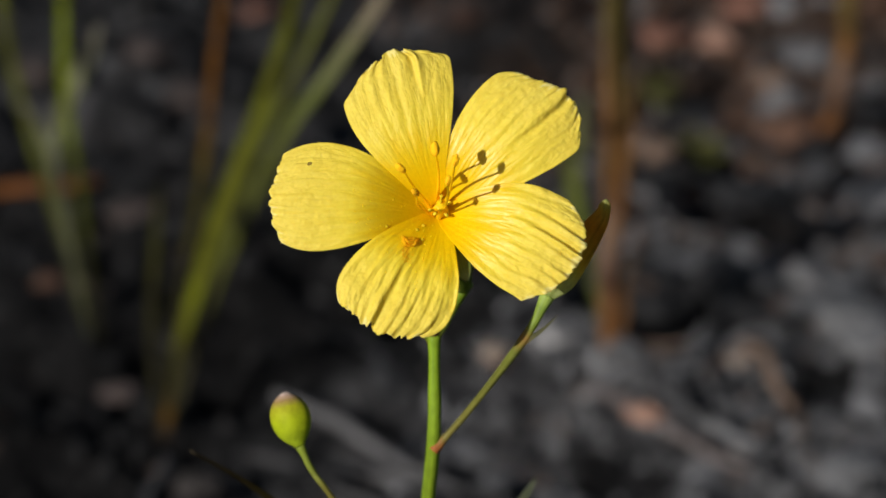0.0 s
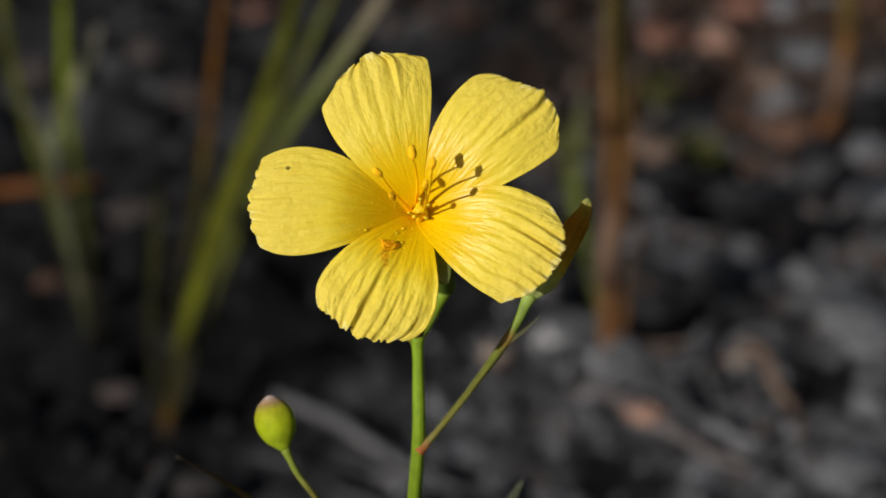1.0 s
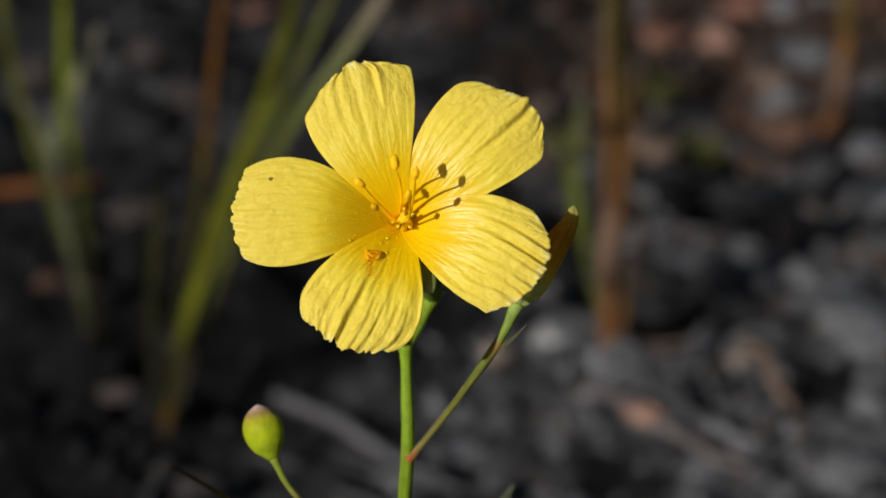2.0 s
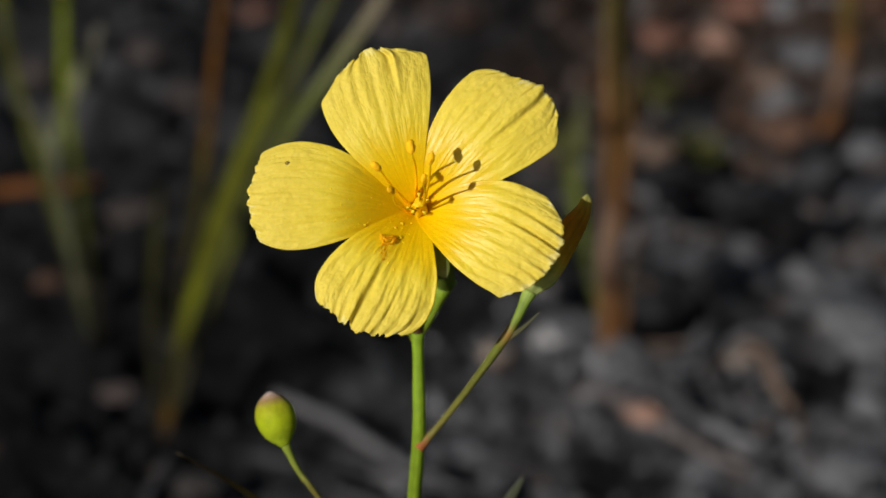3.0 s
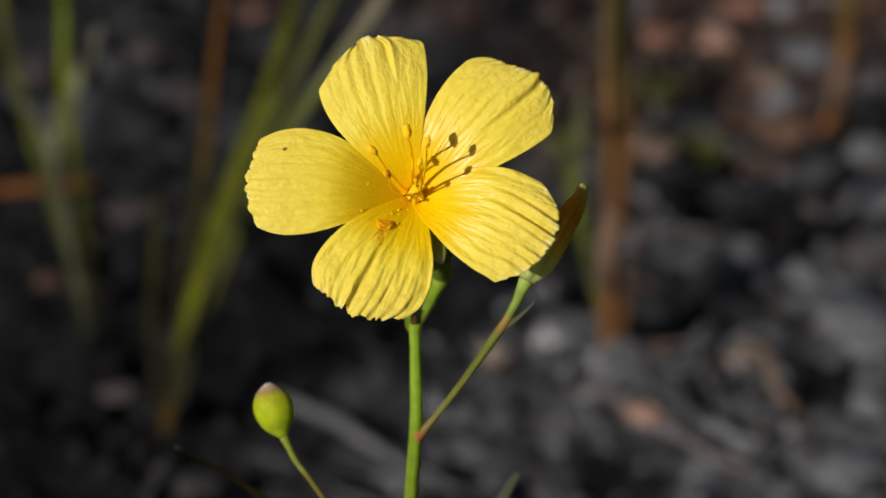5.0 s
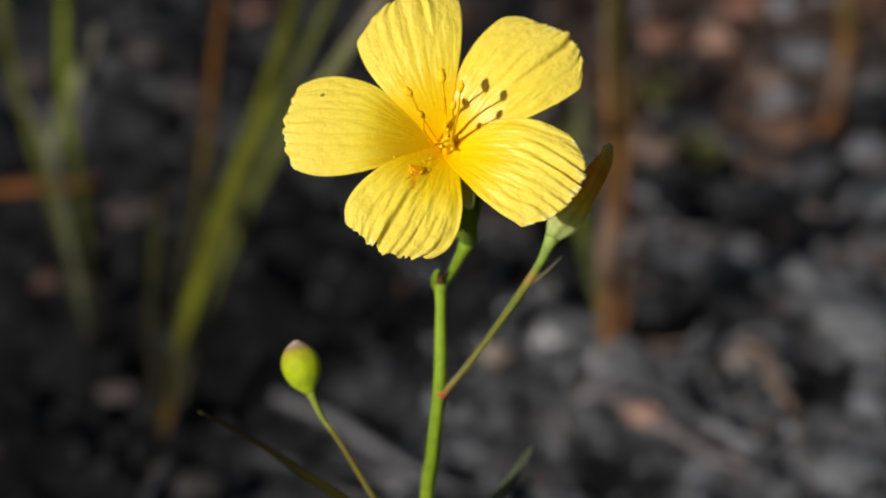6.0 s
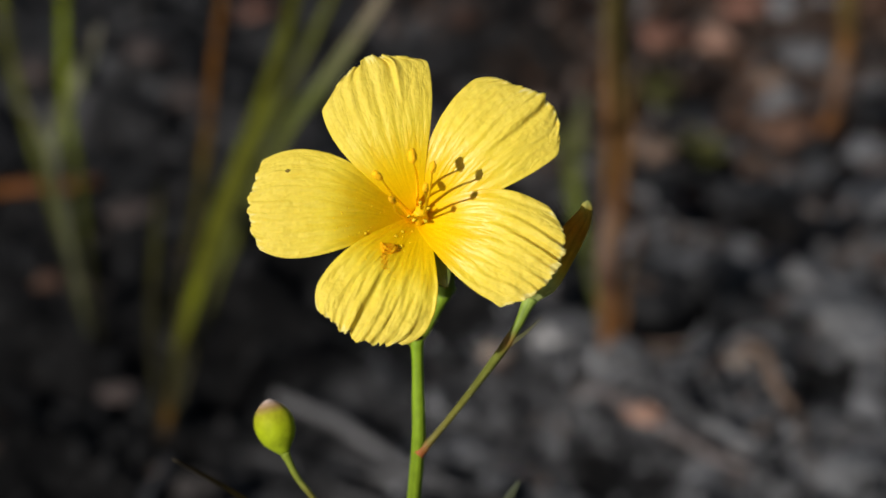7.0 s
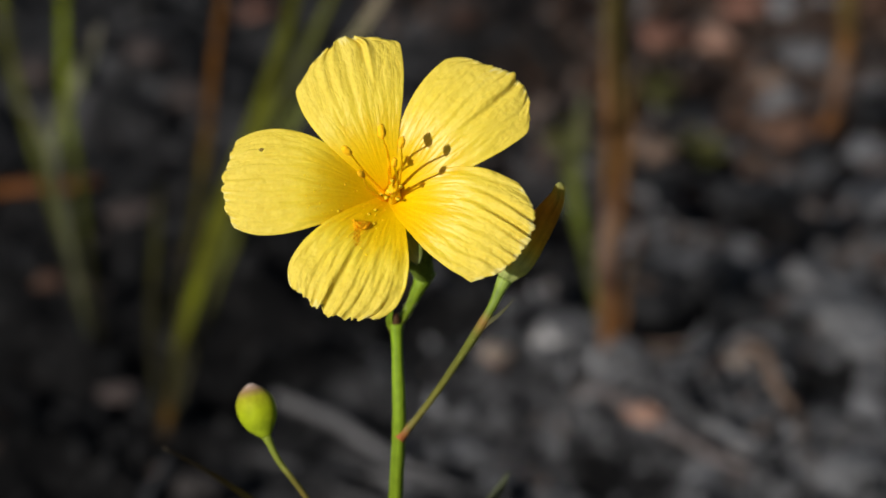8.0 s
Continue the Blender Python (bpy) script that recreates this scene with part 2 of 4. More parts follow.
M_AXIL = along_material("axil_brown", [(0.0, (0.10, 0.06, 0.02)), (0.5, (0.07, 0.032, 0.012)), (1.0, (0.05, 0.022, 0.010))], 0.7)
M_GOLD = surface("golden_pollen", (0.99, 0.56, 0.002), (0.99, 0.62, 0.004), (0.99, 0.68, 0.008), 2200, 0.8, 0.2, 0.0001, spread=0.04, through_light=0.55)
M_FILAMENT = surface("filament", (0.98, 0.64, 0.004), (0.98, 0.71, 0.008), (0.98, 0.77, 0.02), 900, 0.4, 0.2, 0.0001, through_light=0.45)
M_STYLE = surface("style", (0.75, 0.56, 0.015), (0.88, 0.66, 0.02), (0.94, 0.74, 0.03), 1200, 0.5, 0.2, 0.0001, through_light=0.2)
M_ANTHER = surface("anther", (0.96, 0.42, 0.002), (0.98, 0.50, 0.003), (0.98, 0.58, 0.008), 2200, 0.8, 0.35, 0.0001, spread=0.05)
M_HAIR = surface("hair", (0.55, 0.58, 0.35), (0.65, 0.68, 0.45), (0.75, 0.78, 0.58), 900, 0.6, 0.1, 0.0001, through_light=0.3)
M_POLLEN = surface("pollen", (0.98, 0.68, 0.006), (0.98, 0.76, 0.016), (0.98, 0.82, 0.05), 2500, 0.8, 0.3, 0.0001, through_light=0.45)
M_SPOT = surface("petal_spot", (0.12, 0.08, 0.01), (0.22, 0.15, 0.02), (0.35, 0.25, 0.04), 2000, 0.7)
# grass blades run to near black at their feet: shade put into the colour
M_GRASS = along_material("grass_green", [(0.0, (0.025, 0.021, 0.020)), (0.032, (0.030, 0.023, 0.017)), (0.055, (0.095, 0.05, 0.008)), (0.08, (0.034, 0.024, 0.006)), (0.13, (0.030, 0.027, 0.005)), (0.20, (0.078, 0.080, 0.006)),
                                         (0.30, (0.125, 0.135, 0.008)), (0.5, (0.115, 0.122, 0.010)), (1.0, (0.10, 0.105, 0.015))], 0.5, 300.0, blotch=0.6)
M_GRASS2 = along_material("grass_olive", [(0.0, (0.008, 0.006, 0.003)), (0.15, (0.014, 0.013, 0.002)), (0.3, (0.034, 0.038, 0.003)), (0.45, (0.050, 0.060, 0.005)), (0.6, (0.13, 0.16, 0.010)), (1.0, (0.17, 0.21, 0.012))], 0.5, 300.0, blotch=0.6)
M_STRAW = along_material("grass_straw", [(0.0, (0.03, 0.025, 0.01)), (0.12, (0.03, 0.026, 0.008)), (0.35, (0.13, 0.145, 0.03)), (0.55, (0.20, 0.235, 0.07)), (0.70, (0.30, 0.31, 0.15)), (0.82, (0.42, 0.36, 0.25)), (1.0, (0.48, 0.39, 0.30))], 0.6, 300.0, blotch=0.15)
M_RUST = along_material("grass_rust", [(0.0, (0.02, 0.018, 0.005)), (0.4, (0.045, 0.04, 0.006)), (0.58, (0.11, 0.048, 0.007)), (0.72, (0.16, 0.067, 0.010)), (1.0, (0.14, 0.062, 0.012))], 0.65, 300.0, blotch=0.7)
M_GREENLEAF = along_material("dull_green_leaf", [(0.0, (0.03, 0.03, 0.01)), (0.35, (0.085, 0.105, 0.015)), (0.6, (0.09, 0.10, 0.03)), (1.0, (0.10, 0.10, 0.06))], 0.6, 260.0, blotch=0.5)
M_BROWN = along_material("dry_stalk", [(0.0, (0.22, 0.10, 0.03)), (0.12, (0.16, 0.07, 0.022)), (0.18, (0.11, 0.06, 0.035)), (0.24, (0.16, 0.105, 0.08)), (0.34, (0.15, 0.095, 0.07)), (0.42, (0.17, 0.075, 0.022)), (0.55, (0.10, 0.06, 0.018)), (1.0, (0.075, 0.075, 0.02))], 0.75, 260.0, blotch=0.7)
M_SHEATH = along_material("dead_sheath", [(0.0, (0.14, 0.06, 0.02)), (0.5, (0.16, 0.08, 0.03)), (1.0, (0.10, 0.075, 0.04))], 0.8, 260.0, blotch=0.7)
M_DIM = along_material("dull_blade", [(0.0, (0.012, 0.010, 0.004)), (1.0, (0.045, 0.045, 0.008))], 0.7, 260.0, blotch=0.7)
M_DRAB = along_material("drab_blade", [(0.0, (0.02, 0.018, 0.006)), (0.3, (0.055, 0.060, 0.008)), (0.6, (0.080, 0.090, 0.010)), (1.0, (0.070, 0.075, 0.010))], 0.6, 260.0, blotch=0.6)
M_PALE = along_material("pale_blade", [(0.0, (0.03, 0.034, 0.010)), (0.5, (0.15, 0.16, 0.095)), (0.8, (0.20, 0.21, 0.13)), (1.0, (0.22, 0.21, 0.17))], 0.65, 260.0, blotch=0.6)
M_SPRIG = surface("sprig", (0.03, 0.033, 0.008), (0.060, 0.062, 0.010), (0.10, 0.10, 0.016), 300, 0.55, 0.3, 0.0003, through_light=0.2)
M_ASH = surface("ash_clod", (0.055, 0.055, 0.059), (0.125, 0.125, 0.132), (0.22, 0.22, 0.23), 130, 0.95, 0.8, 0.0015, spread=0.6)
M_PALESTONE = surface("pale_stone", (0.20, 0.196, 0.196), (0.29, 0.283, 0.283), (0.38, 0.37, 0.37), 150, 0.9, 0.6, 0.001, spread=0.2)
M_CHAR = surface("charcoal", (0.006, 0.006, 0.007), (0.014, 0.014, 0.015), (0.035, 0.034, 0.035), 160, 0.7, 0.8, 0.001, spread=0.4)
M_LITTER = surface("leaf_litter", (0.035, 0.02, 0.013), (0.095, 0.050, 0.032), (0.18, 0.10, 0.07), 140, 0.8, 0.5, 0.0006, spread=0.4)
M_SALMON = surface("salmon_chip", (0.16, 0.09, 0.065), (0.26, 0.15, 0.11), (0.34, 0.22, 0.17), 200, 0.8, 0.5, 0.0006, spread=0.2)
M_TAN = surface("tan_stone", (0.15, 0.12, 0.10), (0.24, 0.19, 0.155), (0.33, 0.27, 0.23), 200, 0.85, 0.5, 0.0006, spread=0.1)
M_ASHLIGHT = surface("light_ash", (0.07, 0.07, 0.073), (0.15, 0.15, 0.155), (0.23, 0.23, 0.235), 130, 0.95, 0.8, 0.0015, spread=0.3)
M_PINK = surface("reddish_chip", (0.10, 0.05, 0.035), (0.18, 0.085, 0.06), (0.26, 0.13, 0.095), 200, 0.8, 0.5, 0.0006, spread=0.2)
M_TWIG = surface("weathered_twig", (0.026, 0.026, 0.027), (0.074, 0.072, 0.074), (0.155, 0.15, 0.15), 110, 0.85, 0.7, 0.0006, (1, 1, 0.15), spread=0.35)
M_TWIGB = surface("brown_twig", (0.05, 0.033, 0.024), (0.12, 0.08, 0.058), (0.20, 0.145, 0.11), 110, 0.85, 0.7, 0.0006, (1, 1, 0.15), spread=0.3)


def bits_material(name, stops):
    """Each loose bit has a shade of its own."""
    m, nt, b, out = nodes_of(name)
    geo = nt.nodes.new("ShaderNodeNewGeometry")
    co = nt.nodes.new("ShaderNodeTexCoord")
    n = node(nt, "ShaderNodeTexNoise", Scale=500.0, Detail=4.0)
    nt.links.new(co.outputs["Object"], n.inputs["Vector"])
    col = ramp(nt, geo.outputs["Random Per Island"], stops)
    col = mix(nt, 0.6, col, ramp(nt, n.outputs["Fac"], [(0.35, (0.5, 0.5, 0.5)), (0.65, (1.3, 1.3, 1.3))]), "MULTIPLY")
    nt.links.new(col, b.inputs["Base Color"])
    b.inputs["Roughness"].default_value = 0.9
    b.inputs["Specular IOR Level"].default_value = 0.15
    return m


M_BITS_ASH = bits_material("ash_bits", [(0.0, (0.006, 0.006, 0.0065)), (0.3, (0.022, 0.022, 0.024)), (0.55, (0.088, 0.088, 0.092)), (0.88, (0.185, 0.185, 0.193)), (0.96, (0.17, 0.125, 0.10)), (1.0, (0.28, 0.275, 0.28))])
M_BITS_BROWN = bits_material("litter_bits", [(0.0, (0.006, 0.005, 0.005)), (0.3, (0.022, 0.015, 0.012)), (0.55, (0.066, 0.037, 0.024)), (0.8, (0.10, 0.05, 0.027)), (0.92, (0.085, 0.077, 0.073)), (1.0, (0.20, 0.14, 0.11))])
M_BITS_CHAR = bits_material("char_bits", [(0.0, (0.003, 0.003, 0.0035)), (0.7, (0.0085, 0.0085, 0.0090)), (0.93, (0.028, 0.027, 0.027)), (1.0, (0.060, 0.045, 0.038))])
M_ORANGE = surface("orange_twig", (0.06, 0.022, 0.006), (0.14, 0.05, 0.012), (0.20, 0.08, 0.025), 120, 0.8, 0.5, 0.0005)


# ---- mesh builders ----
def mesh_of(name, bm, material, smooth=True):
    me = bpy.data.meshes.new(name)
    bm.to_mesh(me)
    bm.free()
    me.materials.append(material)
    for poly in me.polygons:
        poly.use_smooth = smooth
    return me


def part(name, bm, material, parent, label="", smooth=True):
    ob = new(name, mesh_of(name, bm, material, smooth))
    ob.parent = parent
    if label:
        tagged(ob, label)
    return ob


def curve_points(pts, n):
    """n points on a smooth line through pts."""
    p = [Vector(q) for q in pts]
    p = [2 * p[0] - p[1]] + p + [2 * p[-1] - p[-2]]
    out, last = [], len(p) - 3
    for i in range(n):
        s = min(i / (n - 1) * last, last - 1e-6)
        k, t = int(s), s - int(s)
        a, b, c, d = p[k:k + 4]
        out.append(0.5 * (2 * b + (c - a) * t + (2 * a - 5 * b + 4 * c - d) * t * t + (3 * b - a - 3 * c + d) * t ** 3))
    return out


def value_at(stops, s):
    """A smooth curve through the stops."""
    k = 0
    while k < len(stops) - 2 and s > stops[k + 1][0]:
        k += 1
    (a0, b0), (a1, b1) = stops[k], stops[k + 1]
    (ap, bp), (an, bn) = stops[max(k - 1, 0)], stops[min(k + 2, len(stops) - 1)]
    h = a1 - a0
    m0, m1 = (b1 - bp) / (a1 - ap) * h, (bn - b0) / (an - a0) * h
    t = (s - a0) / h
    return (2 * t ** 3 - 3 * t * t + 1) * b0 + (t ** 3 - 2 * t * t + t) * m0 + (3 * t * t - 2 * t ** 3) * b1 + (t ** 3 - t * t) * m1


def tube(pts, radii, n=40, sides=12, flat=1.0, wobble=0.0, seed=0.0, bm=None):
    """A round stem along pts; radii: (place along it, radius) stops."""
    bm = bm or bmesh.new()
    uv = bm.loops.layers.uv.verify()
    line = curve_points(pts, n)
    rings, side = [], None
    for i, c in enumerate(line):
        way = (line[min(i + 1, n - 1)] - line[max(i - 1, 0)]).normalized()
        if side is None:
            side = way.orthogonal().normalized()
        side = (side - way * side.dot(way)).normalized()
        up = way.cross(side)
        r = value_at(radii, i / (n - 1))
        ring = []
        for k in range(sides):
            a = 2 * math.pi * k / sides
            rr = r * (1 + wobble * noise.noise(Vector((math.cos(a) * 1.3 + seed, math.sin(a) * 1.3, i * 0.23 + seed))))
            ring.append(bm.verts.new(c + side * math.cos(a) * rr + up * math.sin(a) * rr * flat))
        rings.append(ring)
    for i in range(n - 1):
        for k in range(sides):
            j = (k + 1) % sides
            f = bm.faces.new((rings[i][k], rings[i][j], rings[i + 1][j], rings[i + 1][k]))
            for loop, (a, b) in zip(f.loops, ((i, k), (i, k + 1), (i + 1, k + 1), (i + 1, k))):
                loop[uv].uv = (a / (n - 1), b / sides)
    for ring, u in ((rings[0][::-1], 0.0), (rings[-1], 1.0)):
        f = bm.faces.new(ring)
        for loop in f.loops:
            loop[uv].uv = (u, 0.5)
    return bm


def blade(pts, widths, facing=(0.0, -1.0, 0.25), keel=0.3, thick=0.00035, n=36, twist=0.0, bm=None):
    """A grass blade or narrow leaf along pts: a keeled strip with two faces and a rim."""
    bm = bm or bmesh.new()
    uv = bm.loops.layers.uv.verify()
    line = curve_points(pts, n)
    rows = []
    for i, c in enumerate(line):
        s = i / (n - 1)
        way = (line[min(i + 1, n - 1)] - line[max(i - 1, 0)]).normalized()
        out = Vector(facing)
        out = (out - way * out.dot(way)).normalized()
        out = Matrix.Rotation(twist * s, 3, way) @ out
        side = way.cross(out).normalized()
        w = value_at(widths, s) / 2
        front = [c + side * w * v - out * keel * w * (1 - abs(v)) for v in (-1, -0.5, 0, 0.5, 1)]
        rows.append([bm.verts.new(q) for q in front] + [bm.verts.new(q - out * thick) for q in front[::-1]])
    m = len(rows[0])
    for i in range(n - 1):
        for k in range(m):
            j = (k + 1) % m
            f = bm.faces.new((rows[i][k], rows[i][j], rows[i + 1][j], rows[i + 1][k]))
            for loop, (a, b) in zip(f.loops, ((i, k), (i, k + 1), (i + 1, k + 1), (i + 1, k))):
                loop[uv].uv = (a / (n - 1), b / m)
    bm.faces.new(rows[0][::-1])
    bm.faces.new(rows[-1])
    return bm


def lump(radius, seed, rough=0.35, squash=(1, 1, 1), detail=2, freq=1.6):
    """An uneven clod or chip."""
    bm = bmesh.new()
    bmesh.ops.create_icosphere(bm, subdivisions=detail, radius=1.0)
    for v in bm.verts:
        d = v.co.normalized()
        k = 1 + rough * noise.noise(d * freq + Vector((seed * 3.1, seed * 1.7, seed))) + rough * 0.4 * noise.noise(d * freq * 3.1 + Vector((seed, 0, 5)))
        v.co = Vector((d.x * squash[0], d.y * squash[1], d.z * squash[2])) * radius * k
    return bm


def turned(axis_pts, radii, n=28, sides=24, ribs=0, rib_depth=0.0):
    """A body turned about a bent axis (a bud, a pod), with ribs along it."""
    bm = tube(axis_pts, radii, n, sides)
    if ribs:
        line = curve_points(axis_pts, n)
        bm.verts.ensure_lookup_table()
        for i in range(n):
            for k in range(sides):
                v = bm.verts[i * sides + k]
                v.co += (v.co - line[i]) * rib_depth * math.cos(ribs * 2 * math.pi * k / sides)
    return bm


# ---- the ground: one sheet to the horizon, finest where the lens looks ----
def ground_height(x, y):
    p = Vector((x, y, 0.0))
    near = 1.0 / (1.0 + (math.hypot(x, y - 0.6) / 1.6) ** 2)
    h = 0.010 * noise.noise(p * 9) + 0.008 * noise.noise(p * 32) + 0.0060 * noise.noise(p * 75)
    h += 0.0030 * noise.noise(p * 170)
    return h * near - 0.002 + 0.25 * noise.noise(p * 0.11) * (1 - near)


def build_ground():
    s = np.linspace(-1, 1, 301)
    xs = 0.42 * s + 400 * s ** 9
    ys = 0.62 + 0.45 * s + 400 * s ** 9
    verts = [(x, y, ground_height(x, y)) for y in ys for x in xs]
    n = len(xs)
    faces = [(j * n + i, j * n + i + 1, (j + 1) * n + i + 1, (j + 1) * n + i) for j in range(n - 1) for i in range(n - 1)]
    me = bpy.data.meshes.new("ground")
    me.from_pydata(verts, [], faces)
    me.materials.append(M_SOIL)
    for poly in me.polygons:
        poly.use_smooth = True
    return tagged(new("ground", me), "burnt black sandy soil with grey ash", "ground", kind="structure")


build_ground()

# ---- the flowering plant: sways about its foot ----
FOOT = (0.00424, 0.26232, 0.0)
plant = tagged(new("flowering_plant"), "slender green plant with an open yellow flower and round bud", "wildflower")
plant.location = FOOT

PIVOT = Vector((-0.005, -0.0045, 0.05))
STEM = [(-0.005, -0.0045, 0.0495), (-0.0068, -0.0080, 0.095), (-0.0076, -0.0109, 0.1276), (-0.0071, -0.0129, 0.1375), (-0.0066, -0.0135, 0.1449),
        (-0.0066, -0.0126, 0.1500), (-0.0067, -0.0112, 0.1554)]
part("stem", tube(STEM, [(0, 0.0009), (0.5, 0.00074), (0.8, 0.00066), (0.93, 0.00058), (1, 0.00068)], 64, 14, wobble=0.05), M_STEM, plant)
lower_stem = part("lower_stem", tube([(0, 0, -0.012), (-0.0018, -0.0013, 0.015), (-0.0037, -0.0030, 0.033), tuple(PIVOT)],
                                     [(0, 0.0013), (1, 0.0009)], 24, 14, wobble=0.06), M_STEM, plant, "reddish green foot of the stem")
PEDICEL = [(-0.0066, -0.0112, 0.1547), (-0.0064, -0.0110, 0.1554), (-0.00578, -0.0104, 0.1561), (-0.00515, -0.0095, 0.1570), (-0.00458, -0.0085, 0.1579), (-0.0041, -0.0078, 0.1588), (-0.0038, -0.0076, 0.1597)]
part("bract", blade([(-0.0070, -0.0115, 0.1546), (-0.00735, -0.0116, 0.1556), (-0.0073, -0.0119, 0.1566), (-0.0070, -0.0121, 0.1573)], [(0, 0.0007), (0.4, 0.00065), (0.8, 0.0004), (1, 0.0001)], n=16), M_STEM, plant,
     "short green bract at the node")
part("axil_bud", turned([(-0.0067, -0.0113, 0.1549), (-0.0067, -0.0114, 0.1556), (-0.0067, -0.0114, 0.1563), (-0.0066, -0.0114, 0.1567)], [(0, 0.00035), (0.4, 0.00045), (0.8, 0.0003), (1, 0.0001)], 16, 12, 5, 0.1),
     M_AXIL, plant, "tiny brown bud in the node's fork")

# side branch with a withered flower
BRANCH = [(-0.0066, -0.0141, 0.1437), (-0.0058, -0.0137, 0.1446), (-0.0048, -0.0136, 0.1458), (-0.0027, -0.0143, 0.1491), (-0.0001, -0.0162, 0.1540), (0.0021, -0.0177, 0.1583), (0.0033, -0.0173, 0.1604), (0.0044, -0.0164, 0.1626)]
part("side_branch", tube(BRANCH, [(0, 0.00055), (0.12, 0.00050), (0.25, 0.00036), (0.45, 0.00036), (0.67, 0.00048), (0.73, 0.00050), (0.81, 0.00044), (0.9, 0.00052), (1, 0.0008)], 60, 12, wobble=0.08),
     M_BRANCH, plant, "reddish green side branch")
part("bract", blade([(0.0016, -0.0177, 0.1571), (0.0025, -0.0181, 0.1584), (0.0039, -0.0183, 0.1597), (0.0053, -0.0184, 0.1613)], [(0, 0.0003), (0.4, 0.00042), (1, 0.00006)], n=16), M_BRACT, plant)
withered = part("withered_flower", turned([(0.0044, -0.0164, 0.1626), (0.0052, -0.0159, 0.1637), (0.0069, -0.0151, 0.1659), (0.0083, -0.0145, 0.1681), (0.0096, -0.0143, 0.1704), (0.0099, -0.0144, 0.1720)],
                                          [(0, 0.0007), (0.12, 0.0011), (0.26, 0.0015), (0.45, 0.0013), (0.65, 0.0011), (0.85, 0.0006), (0.94, 0.0005), (1, 0.00015)], 44, 24, 5, 0.16),
                M_POD, plant, "closed brown withered flower")
for turn_by in (0.3, 3.5):
    c, s = math.cos(turn_by) * 0.0010, math.sin(turn_by) * 0.0010
    root = Vector((0.0044, -0.0164, 0.1626))
    part("sepal", blade([root + Vector((c * 0.6, s * 0.4, 0)), root + Vector((0.0007 + c * 1.1, 0.0008 + s, 0.0007)), root + Vector((0.0014 + c * 1.4, 0.0014 + s * 1.3, 0.0013)),
                         root + Vector((0.0019 + c * 1.4, 0.0019 + s * 1.4, 0.0020))],
                        [(0, 0.0006), (0.4, 0.0009), (0.8, 0.0006), (1, 0.0002)], facing=(c, s - 0.0004, 0.0003), n=18), M_SEPAL, withered)

# round bud on its own stalk
part("bud_stalk", tube([(-0.0072, -0.0113, 0.1222), (-0.0126, -0.0155, 0.1318), (-0.0169, -0.0163, 0.1395), (-0.0188, -0.0156, 0.1420), (-0.0201, -0.0147, 0.1444)][::-1],
                       [(0, 0.00052), (0.1, 0.00036), (0.6, 0.00034), (1, 0.0005)], 44, 12, wobble=0.06), M_STALK, plant)
bud = part("bud", turned([(-0.02010, -0.0147, 0.1444), (-0.0206, -0.0141, 0.1456), (-0.0210, -0.0136, 0.1468), (-0.0214, -0.0130, 0.1480), (-0.02175, -0.0124, 0.1493)],
                         [(0, 0.0005), (0.08, 0.0009), (0.25, 0.00165), (0.48, 0.00202), (0.68, 0.00194), (0.85, 0.00142), (0.95, 0.00072), (1, 0.0002)], 36, 28, 5, 0.02),
           M_BUD, plant, "round green bud with a pinkish tip")

# narrow leaves low on the stem
part("leaf", blade([(-0.0074, -0.0104, 0.1220), (-0.0128, -0.0100, 0.1271), (-0.0180, -0.0094, 0.1308), (-0.0215, -0.0085, 0.1328), (-0.0269, -0.0061, 0.1355), (-0.0325, -0.0031, 0.1372)],
                   [(0, 0.0006), (0.3, 0.0010), (0.6, 0.0008), (0.85, 0.0004), (1, 0.0001)], n=40, twist=0.7), M_LEAF, plant, "thin brownish green leaf")
part("leaf", blade([(-0.0075, -0.0103, 0.1217), (-0.0033, -0.0057, 0.1245), (0.0009, -0.0012, 0.1270), (0.0031, 0.0010, 0.1293), (0.0045, 0.0028, 0.1309)],
                   [(0, 0.0006), (0.4, 0.0010), (0.75, 0.0009), (0.92, 0.0005), (1, 0.0001)], n=30, twist=0.2), M_LEAF2, plant, "grey-green narrow leaf")

# ---- the open flower ----
FLOWER_AT = Matrix(((1, 0, 0, -0.00649), (0, 0.544639, -0.838671, -0.02043), (0, 0.838671, 0.544639, 0.17335), (0, 0, 0, 1)))
to_flower = FLOWER_AT.inverted()


def bowl(r):
    """Height of the petals over the flower's rim plane: a funnel whose rim curves back."""
    return 0.0072 * (1 - math.exp(-r / 0.0065)) - 8.5 * r * r - 0.00366


calyx_base = to_flower @ Vector((-0.0039, -0.0077, 0.1593))
flower = part("flower", tube([tuple(calyx_base), tuple(calyx_base * 0.72 + Vector((0, 0, -0.0005))), (0.0003, -0.0010, -0.0058), (0, 0, -0.0053)],
                             [(0, 0.0010), (0.12, 0.0012), (0.4, 0.0014), (0.8, 0.0014), (1, 0.0012)], 28, 20), M_SEPAL, plant, "open pale yellow flower with an orange heart")
flower.matrix_local = FLOWER_AT
pedicel = part("pedicel", tube(PEDICEL, [(0, 0.0005), (0.15, 0.00052), (0.4, 0.00050), (0.7, 0.00070), (0.9, 0.00102), (1, 0.00115)], 40, 14, wobble=0.06), M_STEM, flower, "short green flower stalk")
pedicel.matrix_local = to_flower


def petal_profile(u, widest, close, power):
    if u < widest:
        return 0.13 + 0.87 * math.sin(math.pi / 2 * u / widest) ** power
    return 1 - close * ((u - widest) / (1 - widest)) ** 2


